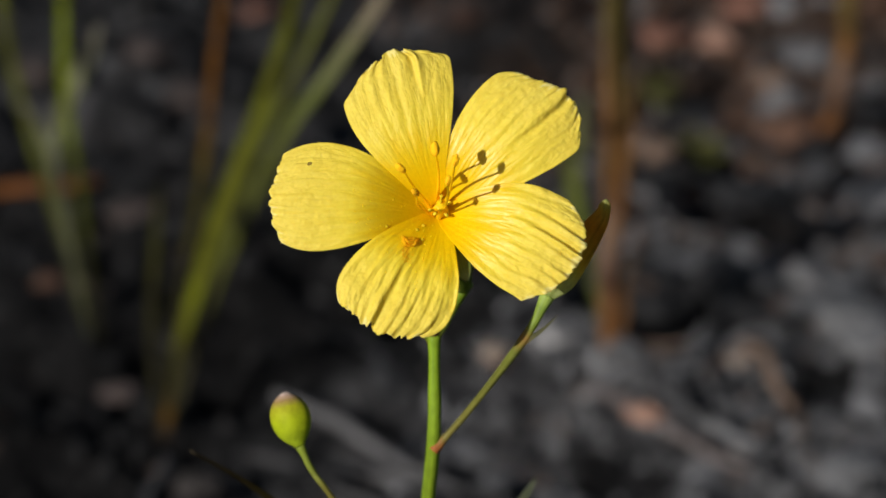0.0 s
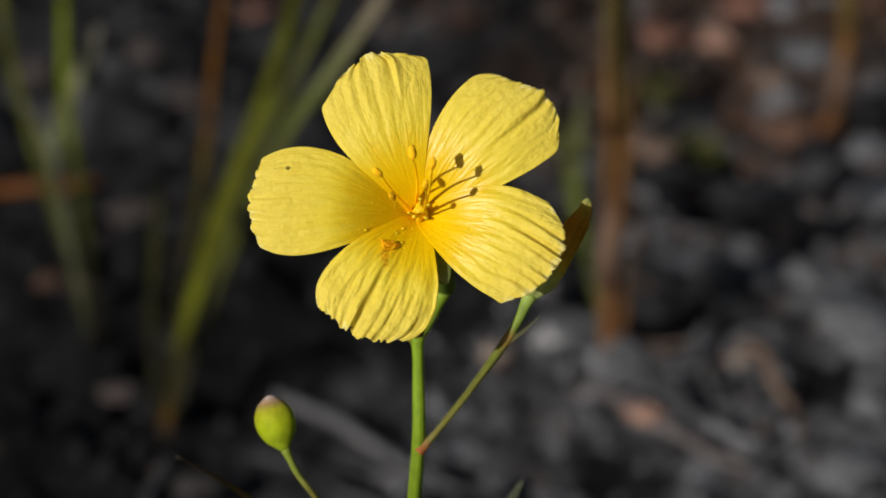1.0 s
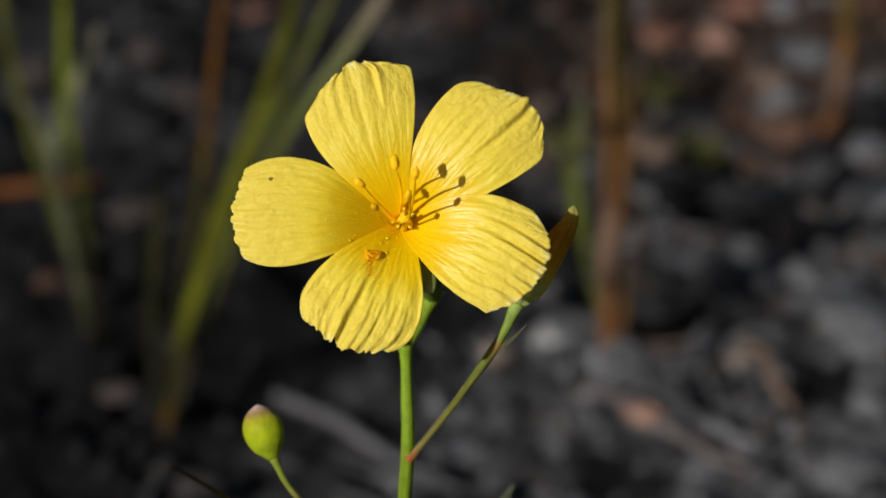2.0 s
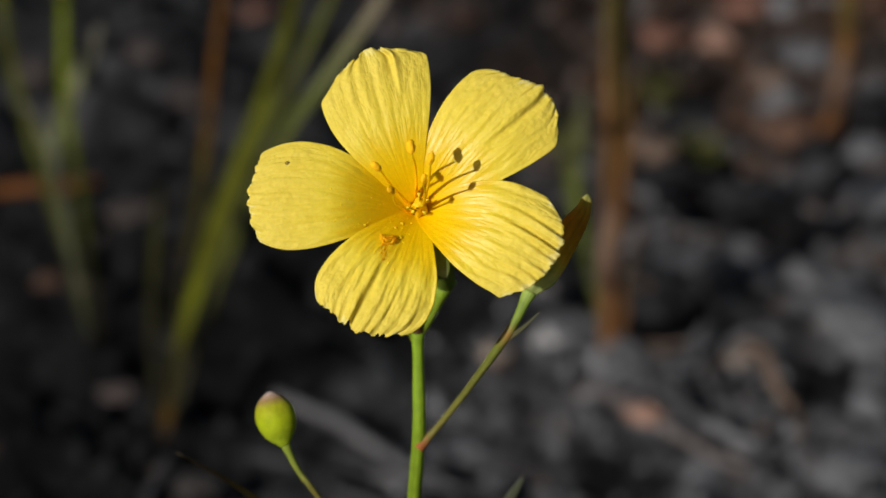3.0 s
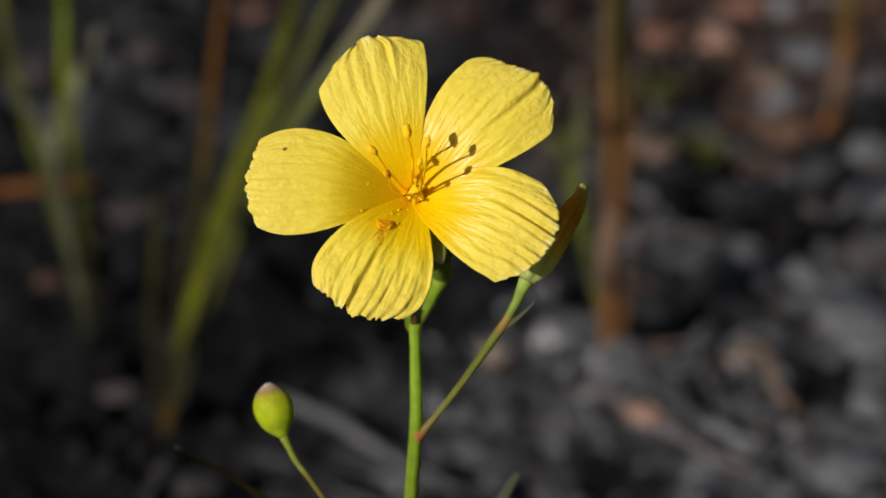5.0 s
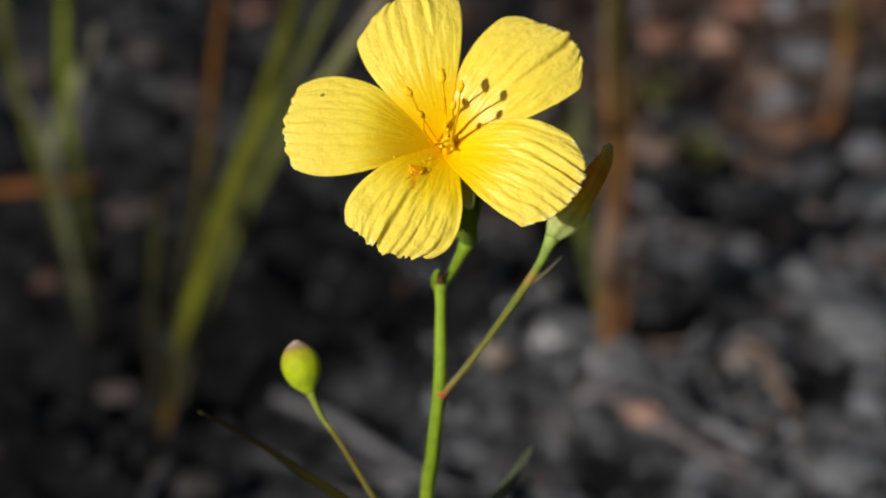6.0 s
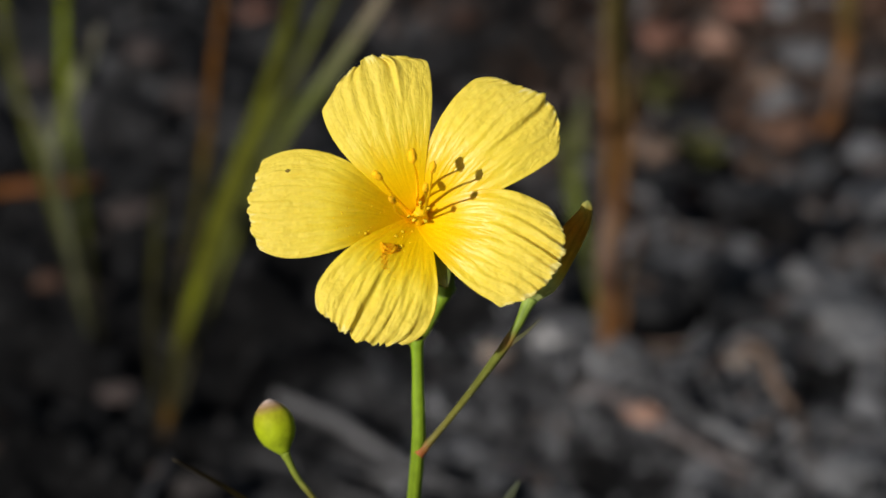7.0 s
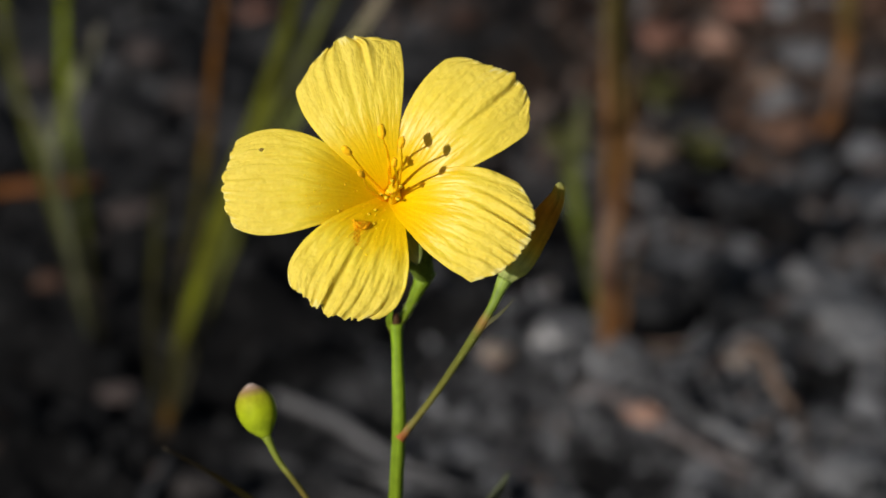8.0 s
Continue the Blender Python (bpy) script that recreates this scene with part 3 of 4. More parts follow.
def petal(name_seed, angle, length, half, tilt, rounding, widest, close, power, bend, skew, creases, lift, curl, ripple=1.0, cup=0.0, drift=0.0, trim=0.0):
    """One petal: a fan from its claw, with folds, crinkles and a ragged tip. creases: (place across, width, depth, how far in);
    drift: how far they swing across towards the claw; trim: a corner worn off."""
    bm = bmesh.new()
    uv = bm.loops.layers.uv.verify()
    nu, nv = 68, 124
    ca, sa = math.cos(radians(angle)), math.sin(radians(angle))
    k = name_seed * 7.7
    grid = []
    for i in range(nu + 1):
        u = i / nu
        row = []
        for j in range(nv + 1):
            v = 2 * j / nv - 1
            end = max(0.0, (u - 0.8) / 0.2)
            slip = v + 0.05 * noise.noise(Vector((v * 4, k, 1)))
            tooth = 1 - 2.6 * abs(noise.noise(Vector((slip * 9, k, 3))))
            tooth += (0.3 + noise.noise(Vector((v * 3.5, k, 5)))) * (0.5 - 1.6 * abs(noise.noise(Vector((slip * 23, k, 7)))))
            rag = 0.00034 * noise.noise(Vector((v * 4.5, k, 0))) + 0.00022 * (0.35 + 0.5 * ripple) * tooth
            for at, wide, deep, start in creases:
                rag -= 0.9 * abs(deep) * math.exp(-((v - at) / (wide * 0.55)) ** 2)
            along = (length + tilt * v - rounding * v * v + skew * v ** 3) * u + rag * end ** 3 * (1 - abs(v) ** 8) - trim * end * max(0.0, (-v - 0.62) / 0.38) ** 1.2
            across = half * v * petal_profile(u, widest, close, power) + bend * u * u
            x, y = along * ca - across * sa, along * sa + across * ca
            rise = min(1.0, max(0.0, (u - 0.12) / 0.40))
            z = bowl(math.hypot(x, y)) + lift + cup * rise * rise * (3 - 2 * rise)
            # folds, crinkles along the veins, and a slack edge
            f = min(1.0, u * 1.5) ** 1.3 * ripple
            z += f * 0.00016 * noise.noise(Vector((v * 4.5 + k, u * 1.3, 0)))
            z += f * 0.00014 * noise.noise(Vector((v * 9 + k + 0.5 * noise.noise(Vector((u * 4, v * 3, k))), u * 5.0, 4)))
            z += f * 0.00006 * noise.noise(Vector((v * 19 + k + 0.4 * noise.noise(Vector((u * 6, v * 4, k))), u * 9.0, 9)))
            z += 0.00005 * u * noise.noise(Vector((x * 1100, y * 1100, k)))
            z -= 0.0006 * min(1.0, u * 1.5) * v * v
            z += end * end * (0.00042 * noise.noise(Vector((v * 7 + k, 2, 2))) - curl)
            for at, wide, deep, start in creases:
                reach = max(0.0, (u - start) / (1 - start))
                d = (v - at - drift * (1 - u)) / wide
                z -= deep * min(1.0, reach * 1.3) * d * math.exp(0.5 - 0.5 * d * d)
            row.append(bm.verts.new((x, y, z)))
        grid.append(row)
    for i in range(nu):
        for j in range(nv):
            f = bm.faces.new((grid[i][j], grid[i + 1][j], grid[i + 1][j + 1], grid[i][j + 1]))
            for loop, (a, b) in zip(f.loops, ((i, j), (i + 1, j), (i + 1, j + 1), (i, j + 1))):
                loop[uv].uv = (a / nu, b / nv + name_seed)
    ob = part("petal", bm, M_PETAL, flower)
    solid = ob.modifiers.new("thickness", "SOLIDIFY")
    solid.thickness, solid.offset = 0.00014, -1
    return ob


petal(1, 170.4, 0.01592, 0.00520, -0.00037, 0.00107, 0.778, 0.181, 1.288, 0.00165, -0.00033, [(-0.5, 0.07, 0.00008, 0.3), (0.1, 0.06, 0.00008, 0.3), (0.45, 0.05, -0.00008, 0.35)], -0.0009, 0.0002, 0.55, 0.0011)
petal(2, -115.0, 0.01318, 0.00556, -0.00003, 0.00126, 0.809, 0.173, 0.985, -0.00035, -0.00023, [(-0.15, 0.055, 0.00040, 0.4), (0.16, 0.05, 0.00007, 0.35), (0.34, 0.04, 0.00012, 0.55), (0.58, 0.05, 0.00011, 0.35), (0.78, 0.035, 0.00008, 0.3), (-0.55, 0.06, 0.00006, 0.6)], 0.00022, 0.0, 1.3, 0.0003)
petal(3, 52.7, 0.01606, 0.00537, -0.00067, 0.00170, 0.877, 0.234, 0.995, -0.00196, 0.00131, [(-0.22, 0.07, -0.00030, 0.5)], 0.00005, 0.0001, 0.65)
petal(4, -16.8, 0.01404, 0.00530, 0.00109, 0.00270, 0.822, 0.009, 0.842, -0.00101, -0.00090, [(0.36, 0.05, 0.00026, 0.5), (0.09, 0.05, 0.00042, 0.42), (-0.10, 0.04, 0.00014, 0.6), (-0.36, 0.04, 0.00015, 0.75), (-0.52, 0.035, 0.00012, 0.72), (-0.70, 0.04, 0.00013, 0.74)], 0.00030, 0.0, drift=0.45, trim=0.0013)
petal(5, 115.5, 0.01562, 0.00558, 0.00007, 0.00151, 0.899, 0.400, 1.401, -0.00174, -0.00008, [(-0.42, 0.045, 0.00032, 0.66), (-0.1, 0.07, 0.00006, 0.45), (0.22, 0.06, 0.00005, 0.5), (0.5, 0.06, 0.00009, 0.5)], 0.00014, 0.0001, 0.45)

# sepals behind the petals, and the calyx
for a in (142, 84, 18, -69, -152):
    c, s = math.cos(radians(a)), math.sin(radians(a))
    side = Vector((c, s, 0))
    start = calyx_base * 0.9 + side * 0.0006
    part("sepal", blade([start, calyx_base * 0.6 + side * 0.0018 + Vector((0, 0, -0.0006)), side * 0.0034 + Vector((0, 0, -0.0034)), side * 0.0054 + Vector((0, 0, -0.0018)), side * 0.0074 + Vector((0, 0, -0.0008))],
                        [(0, 0.0012), (0.4, 0.0027), (0.7, 0.0025), (0.9, 0.0014), (1, 0.0002)], facing=tuple(side + Vector((0, 0, -0.6))), n=24), M_SEPAL, flower)


def stamen(foot, tip, bow, size, seed, axis):
    foot, tip = Vector(foot), Vector(tip)
    middle = foot * 0.45 + tip * 0.55 + Vector(bow)
    part("filament", tube([foot, middle, tip], [(0, 0.00024), (0.25, 0.00015), (0.65, 0.00010), (1, 0.00008)], 18, 8), M_FILAMENT, flower)
    way = Vector(axis).normalized()
    bm = lump(1.0, seed, 0.22, (size * 0.58, size * 0.52, size), 3)
    bmesh.ops.transform(bm, matrix=Matrix.Translation(tip + way * size * 0.7) @ way.to_track_quat("Z", "Y").to_matrix().to_4x4(), verts=bm.verts)
    part("anther", bm, M_ANTHER, flower, "orange pollen-dusted anther")


stamen((-0.0002, 0.0006, -0.0034), (-0.0006, 0.00415, 0.0062), (0.0002, 0.0006, -0.0002), 0.00070, 1, (-0.1, 1.0, 0.3))
stamen((0.0004, 0.0004, -0.0034), (0.0012, 0.00320, 0.0062), (0.0002, 0.0004, 0.0), 0.00056, 2, (0.1, 1.0, 0.4))
stamen((-0.0005, 0.0002, -0.0034), (-0.00355, 0.0024, 0.0070), (-0.0004, 0.0003, 0.0002), 0.00060, 3, (-0.8, 0.6, 0.5))
stamen((-0.0005, -0.0002, -0.0034), (-0.0023, 0.0003, 0.0066), (-0.0006, -0.0002, 0.0004), 0.00054, 4, (-0.5, 0.3, 0.8))
stamen((0.0002, -0.0002, -0.0034), (0.0005, 0.0014, 0.0060), (0.0003, 0.0002, 0.0), 0.00050, 6, (0.2, 0.7, 0.7))


def style(tip, seed):
    foot, tip = Vector((0.0, 0.0002, -0.0030)), Vector(tip)
    part("style", tube([foot, foot * 0.4 + tip * 0.6 + Vector((0, 0, 0.0002)), tip], [(0, 0.00016), (0.8, 0.00011), (1, 0.00013)], 12, 8), M_STYLE, flower)
    part("stigma", lump(0.00016, seed, 0.6, (1.2, 1.1, 0.8), 2, 3.0), M_STYLE, flower).location = tip


part("staminal_cup", turned([(0, 0.0001, -0.0046), (0, 0.0002, -0.0034), (0.0001, 0.0003, -0.0022), (0.0001, 0.0005, -0.0010)], [(0, 0.0010), (0.4, 0.00085), (0.8, 0.00070), (1, 0.00055)], 20, 30, 5, 0.16),
     M_FILAMENT, flower, "golden ribbed cup where the filaments join")
part("ovary", turned([(0, 0, -0.0050), (0.0, 0.0001, -0.0036), (0.0, 0.0002, -0.0028), (0.0, 0.0002, -0.0023)], [(0, 0.0016), (0.25, 0.0013), (0.45, 0.0006), (0.75, 0.0004), (1, 0.0001)], 24, 20, 5, 0.14),
     M_STYLE, flower, "small yellow-green ribbed ovary")
for number, tip in enumerate(((0.0009, 0.0007, -0.0006), (-0.0005, -0.0004, -0.0005), (-0.0010, 0.0, -0.0010), (0.0001, 0.0012, 0.0000), (0.0006, -0.0004, -0.0012))):
    style(tip, 11 + number)

# a dark speck and scattered pollen grains, lying on the petals
corners, quads = [], []
for ob in [o for o in flower.children if o.name.startswith("petal")]:
    first = len(corners)
    corners += [v.co.copy() for v in ob.data.vertices]
    quads += [[first + i for i in poly.vertices] for poly in ob.data.polygons]
petals_tree = BVHTree.FromPolygons(corners, quads)


def on_petal(x, y):
    hit = petals_tree.ray_cast(Vector((x, y, 0.02)), Vector((0, 0, -1)))[0]
    return hit if hit else Vector((x, y, bowl(math.hypot(x, y))))


rng = random.Random(5)
part("dark_speck", lump(0.00024, 4, 0.4, (1, 0.8, 0.35), 2), M_SPOT, flower, "tiny dark brown speck").location = on_petal(-0.0124, 0.0040)
CURL = [(-0.0036, -0.0027, 0.00016), (-0.0034, -0.0031, 0.00020), (-0.0033, -0.0035, 0.00022), (-0.0028, -0.0036, 0.00020), (-0.0024, -0.0034, 0.00030), (-0.0023, -0.0030, 0.00024), (-0.0028, -0.0029, 0.00032),
        (-0.0032, -0.0030, 0.00036), (-0.0030, -0.0033, 0.00040), (-0.0025, -0.0031, 0.00034), (-0.0021, -0.0029, 0.00022)]
part("anther", tube([on_petal(x, y) + Vector((0, 0, h)) for x, y, h in CURL], [(0, 0.00013), (0.12, 0.00018), (0.3, 0.00012), (0.5, 0.00019), (0.7, 0.00013), (0.85, 0.00018), (1, 0.00010)], 60, 8, wobble=0.9),
     M_GOLD, flower, "curled golden anther")
for number, (x, y) in enumerate(((-0.0022, -0.0019), (-0.0016, -0.0014), (-0.0017, -0.0029), (-0.0051, -0.0017))):
    part("pollen_clump", lump(0.00019, 30 + number, 0.5, (1.0, 0.8, 0.5), 2, 3.0), M_POLLEN, flower, "small clump of yellow pollen").location = on_petal(x, y)


def grain(bm, x, y, size):
    """One flat-lying grain, half sunk in the petal's velvet."""
    if petals_tree.ray_cast(Vector((x, y, 0.02)), Vector((0, 0, -1)))[0]:
        bmesh.ops.create_icosphere(bm, subdivisions=1, radius=size, matrix=Matrix.Translation(on_petal(x, y)) @ Matrix.Diagonal((1.0, 1.0, 0.3, 1.0)))


pollen = bmesh.new()
for k in range(64):
    a, r = radians(rng.uniform(165, 255)), rng.uniform(0.0012, 0.0085)
    grain(pollen, math.cos(a) * r, math.sin(a) * r, 0.00005 + 0.00008 * rng.random() ** 2)
tagged(part("pollen_grains", pollen, M_POLLEN, flower, "scattered yellow pollen grains"), kind="stuff")
dust = bmesh.new()
for k in range(170):
    grain(dust, rng.gauss(-0.0032, 0.00022), -0.0036 - 0.0017 * rng.random() ** 1.4, rng.uniform(0.00004, 0.00008))
tagged(part("pollen_dust", dust, M_GOLD, flower, "smear of orange pollen dust"), kind="stuff")


# fine pale hairs on the pedicel, the calyx and the side branch
def hairs(pts, reach, count, length, parent, seed):
    r = random.Random(seed)
    line = curve_points(pts, 40)
    bm = bmesh.new()
    for k in range(count):
        i = r.randrange(39)
        way = (line[i + 1] - line[i]).normalized()
        out = way.orthogonal().normalized()
        out = (Matrix.Rotation(r.uniform(0, 6.283), 3, way) @ out + way * r.uniform(-0.3, 0.5)).normalized()
        p = line[i].lerp(line[i + 1], r.random()) + out * reach * 0.85
        tip = p + out * length * r.uniform(0.5, 1.2)
        side = out.orthogonal().normalized() * 0.000018
        third = out.cross(side)
        base = [bm.verts.new(p + side), bm.verts.new(p - side * 0.5 + third), bm.verts.new(p - side * 0.5 - third)]
        top = bm.verts.new(tip)
        for j in range(3):
            bm.faces.new((base[j], base[(j + 1) % 3], top))
    tagged(part("hairs", bm, M_HAIR, parent, "fine pale hairs"), kind="stuff")


hairs([to_flower @ Vector(p) for p in PEDICEL], 0.0006, 160, 0.00022, flower, 1)
hairs([tuple(calyx_base), tuple(calyx_base * 0.72 + Vector((0, 0, -0.0005))), (0.0003, -0.0010, -0.0050)], 0.0012, 300, 0.0003, flower, 2)
hairs(BRANCH, 0.00042, 240, 0.00022, plant, 3)


# ---- grass tufts and dry stalks behind, standing on the ground ----
def tuft(name, label, category, foot, blades):
    thing = tagged(new(name), label, category)
    thing.location = (*foot, ground_height(*foot))
    for kind, pts, widths, material, twist in blades:
        local = [Vector(p) - thing.location for p in pts]
        part(kind, blade(local, widths, twist=twist, thick=0.0006), material, thing)
    return thing


BLADE = [(0, 0.0020), (0.05, 0.0022), (0.10, 0.0014), (0.25, 0.0027), (0.7, 0.0029), (1, 0.0010)]
WIDE = [(0, 0.0012), (0.10, 0.0012), (0.3, 0.0022), (0.6, 0.0024), (0.85, 0.0020), (1, 0.0014)]
SLIM = [(0, 0.0009), (0.25, 0.0016), (0.7, 0.0020), (1, 0.0008)]
THIN = [(0, 0.0012), (0.10, 0.0011), (0.3, 0.0018), (0.7, 0.0017), (1, 0.0006)]
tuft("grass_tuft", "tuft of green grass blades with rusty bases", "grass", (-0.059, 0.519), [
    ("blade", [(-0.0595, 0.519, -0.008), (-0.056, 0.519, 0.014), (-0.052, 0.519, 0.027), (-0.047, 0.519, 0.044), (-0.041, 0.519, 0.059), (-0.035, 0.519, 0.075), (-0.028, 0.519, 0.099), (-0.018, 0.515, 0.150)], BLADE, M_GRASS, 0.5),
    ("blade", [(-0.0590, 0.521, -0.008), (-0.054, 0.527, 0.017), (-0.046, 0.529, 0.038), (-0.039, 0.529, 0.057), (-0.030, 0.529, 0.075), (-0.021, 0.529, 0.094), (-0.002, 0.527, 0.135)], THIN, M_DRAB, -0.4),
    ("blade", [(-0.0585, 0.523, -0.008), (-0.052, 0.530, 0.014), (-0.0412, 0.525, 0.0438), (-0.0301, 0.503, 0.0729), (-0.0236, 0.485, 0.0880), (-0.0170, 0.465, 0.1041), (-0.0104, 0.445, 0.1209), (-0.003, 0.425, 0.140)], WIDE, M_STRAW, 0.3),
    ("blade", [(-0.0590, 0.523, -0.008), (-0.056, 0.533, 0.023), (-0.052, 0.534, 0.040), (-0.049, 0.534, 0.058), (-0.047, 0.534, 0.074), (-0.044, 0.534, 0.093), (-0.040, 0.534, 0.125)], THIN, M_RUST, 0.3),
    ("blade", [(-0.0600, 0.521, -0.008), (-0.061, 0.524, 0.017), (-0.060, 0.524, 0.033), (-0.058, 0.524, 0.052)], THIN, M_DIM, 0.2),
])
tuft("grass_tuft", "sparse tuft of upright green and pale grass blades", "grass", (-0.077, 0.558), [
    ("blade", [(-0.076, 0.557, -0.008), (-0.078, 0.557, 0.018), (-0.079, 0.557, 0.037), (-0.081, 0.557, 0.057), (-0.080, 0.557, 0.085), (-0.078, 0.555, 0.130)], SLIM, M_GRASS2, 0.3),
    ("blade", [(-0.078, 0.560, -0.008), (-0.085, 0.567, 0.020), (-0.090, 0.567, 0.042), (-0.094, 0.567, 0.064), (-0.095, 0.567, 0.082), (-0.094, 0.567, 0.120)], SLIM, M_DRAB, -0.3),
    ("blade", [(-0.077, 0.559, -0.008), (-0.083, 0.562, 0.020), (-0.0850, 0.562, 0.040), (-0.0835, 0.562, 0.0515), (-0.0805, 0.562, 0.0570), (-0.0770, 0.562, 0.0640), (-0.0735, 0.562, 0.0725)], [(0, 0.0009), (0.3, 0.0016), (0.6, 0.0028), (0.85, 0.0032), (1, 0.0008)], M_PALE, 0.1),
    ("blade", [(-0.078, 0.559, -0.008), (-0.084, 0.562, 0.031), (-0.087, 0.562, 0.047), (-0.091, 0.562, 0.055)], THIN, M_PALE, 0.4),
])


def stalk(name, label, foot, stems):
    thing = tagged(new(name), label, "stalk")
    thing.location = (*foot, ground_height(*foot))
    for kind, pts, radii, material in stems:
        part(kind, tube([Vector(p) - thing.location for p in pts], radii, 40, 10, wobble=0.25, seed=pts[0][0] * 50), material, thing)
    return thing


dry = stalk("dry_stalk", "upright bunch of rust-brown dead stems in burnt soil", (0.037, 0.542), [
    ("stem", [(0.037, 0.542, -0.008), (0.0355, 0.542, 0.025), (0.036, 0.542, 0.045), (0.0365, 0.542, 0.064), (0.035, 0.542, 0.088), (0.033, 0.542, 0.15)],
     [(0, 0.0018), (0.2, 0.0021), (0.4, 0.0016), (0.7, 0.0018), (1, 0.0012)], M_BROWN),
    ("stem", [(0.0375, 0.544, -0.008), (0.0375, 0.544, 0.022), (0.0370, 0.545, 0.046), (0.0378, 0.546, 0.066), (0.0375, 0.546, 0.09), (0.037, 0.546, 0.14)],
     [(0, 0.0008), (0.5, 0.0011), (1, 0.0006)], M_BROWN),
    ("stem", [(0.0380, 0.543, -0.008), (0.0375, 0.543, 0.012), (0.0345, 0.544, 0.040), (0.0355, 0.544, 0.070), (0.0365, 0.544, 0.10)],
     [(0, 0.0007), (0.5, 0.0008), (1, 0.0004)], M_BROWN)])
part("sheath", blade([Vector(p) - dry.location for p in ((0.0365, 0.540, 0.030), (0.0380, 0.539, 0.048), (0.0390, 0.539, 0.062), (0.0402, 0.538, 0.074))],
                     [(0, 0.0010), (0.4, 0.0022), (0.8, 0.0014), (1, 0.0003)], n=20, twist=0.6), M_SHEATH, dry, "rusty dead leaf sheath")
part("sheath", blade([Vector(p) - dry.location for p in ((0.0350, 0.540, 0.040), (0.0345, 0.539, 0.056), (0.0338, 0.539, 0.070), (0.0328, 0.538, 0.088))],
                     [(0, 0.0008), (0.4, 0.0018), (0.8, 0.0012), (1, 0.0003)], n=20, twist=-0.5), M_SHEATH, dry)
part("sheath", blade([Vector(p) - dry.location for p in ((0.0368, 0.540, 0.002), (0.0385, 0.539, 0.012), (0.0392, 0.539, 0.022), (0.0410, 0.538, 0.030))],
                     [(0, 0.0012), (0.4, 0.0018), (0.8, 0.0010), (1, 0.0003)], n=20, twist=0.4), M_SHEATH, dry)
part("leaf", blade([Vector(p) - dry.location for p in ((0.036, 0.544, 0.003), (0.032, 0.552, 0.020), (0.028, 0.554, 0.040), (0.029, 0.554, 0.049), (0.030, 0.554, 0.060))],
                   [(0, 0.0008), (0.3, 0.0020), (0.5, 0.0036), (0.75, 0.0030), (1, 0.0008)]), M_GREENLEAF, dry, "pale green leaf")
stalk("dry_stalk", "thin reddish dead stalk leaning from the ash", (0.101, 0.675), [
    ("stem", [(0.101, 0.675, -0.008), (0.103, 0.675, 0.016), (0.104, 0.675, 0.028), (0.103, 0.675, 0.047), (0.101, 0.675, 0.09)],
     [(0, 0.0020), (0.5, 0.0024), (1, 0.0014)], M_BROWN)])


# ---- litter on the ground ----
M_PALETWIG = surface("pale_twig", (0.04, 0.033, 0.032), (0.11, 0.093, 0.09), (0.20, 0.17, 0.165), 120, 0.85, 0.6, 0.0005, (1, 1, 0.2))
M_BARK = surface("dark_bark", (0.015, 0.008, 0.006), (0.035, 0.018, 0.013), (0.06, 0.033, 0.025), 140, 0.9, 0.6, 0.0008, spread=0.2)
M_EARTH = surface("brown_earth", (0.02, 0.016, 0.015), (0.052, 0.040, 0.037), (0.09, 0.07, 0.065), 140, 0.95, 0.7, 0.001, spread=0.3)
M_DULL = surface("dull_stone", (0.012, 0.011, 0.011), (0.032, 0.028, 0.027), (0.065, 0.055, 0.052), 140, 0.95, 0.7, 0.001, spread=0.2)


def settle(ob, x, y, sink=0.3):
    ob.location = (x, y, ground_height(x, y) + sink)
    return ob


def clod(name, label, category, material, x, y, size, seed, squash=(1, 0.9, 0.6), turn=0.0, group=""):
    ob = new(name, mesh_of(name, lump(size, seed, 0.45, squash, 3), material))
    tagged(ob, label, category, group)
    settle(ob, x, y, size * squash[2] * 0.55)
    ob.rotation_euler = (0, 0, turn)
    return ob


def twig(label, material, a, b, radius, rise=0.0, seed=1.0, sag=0.0, group=""):
    a3 = Vector((*a, ground_height(*a) + radius * 0.7))
    b3 = Vector((*b, ground_height(*b) + radius * 0.7 + rise))
    lift = max(ground_height(*a3.lerp(b3, k / 8).xy) - a3.lerp(b3, k / 8).z for k in range(9)) + radius * 0.5
    a3.z, b3.z = a3.z + max(0.0, lift), b3.z + max(0.0, lift)
    middle = (a3 + b3) / 2
    middle.z = max(middle.z + sag, ground_height(middle.x, middle.y) + radius * 0.6)
    ob = new("twig", mesh_of("twig", tube([a3 - middle, (a3 - middle) * 0.45 + Vector((0.001, 0.0012, 0.0)), Vector((0, 0, 0)), (b3 - middle) * 0.5 - Vector((0.0008, 0.001, 0)), b3 - middle],
                                          [(0, radius * 0.7), (0.1, radius), (0.7, radius * 0.85), (1, radius * 0.45)], 22, 9, wobble=0.35, seed=seed), material))
    ob.location = middle
    return tagged(ob, label, "twig", group)


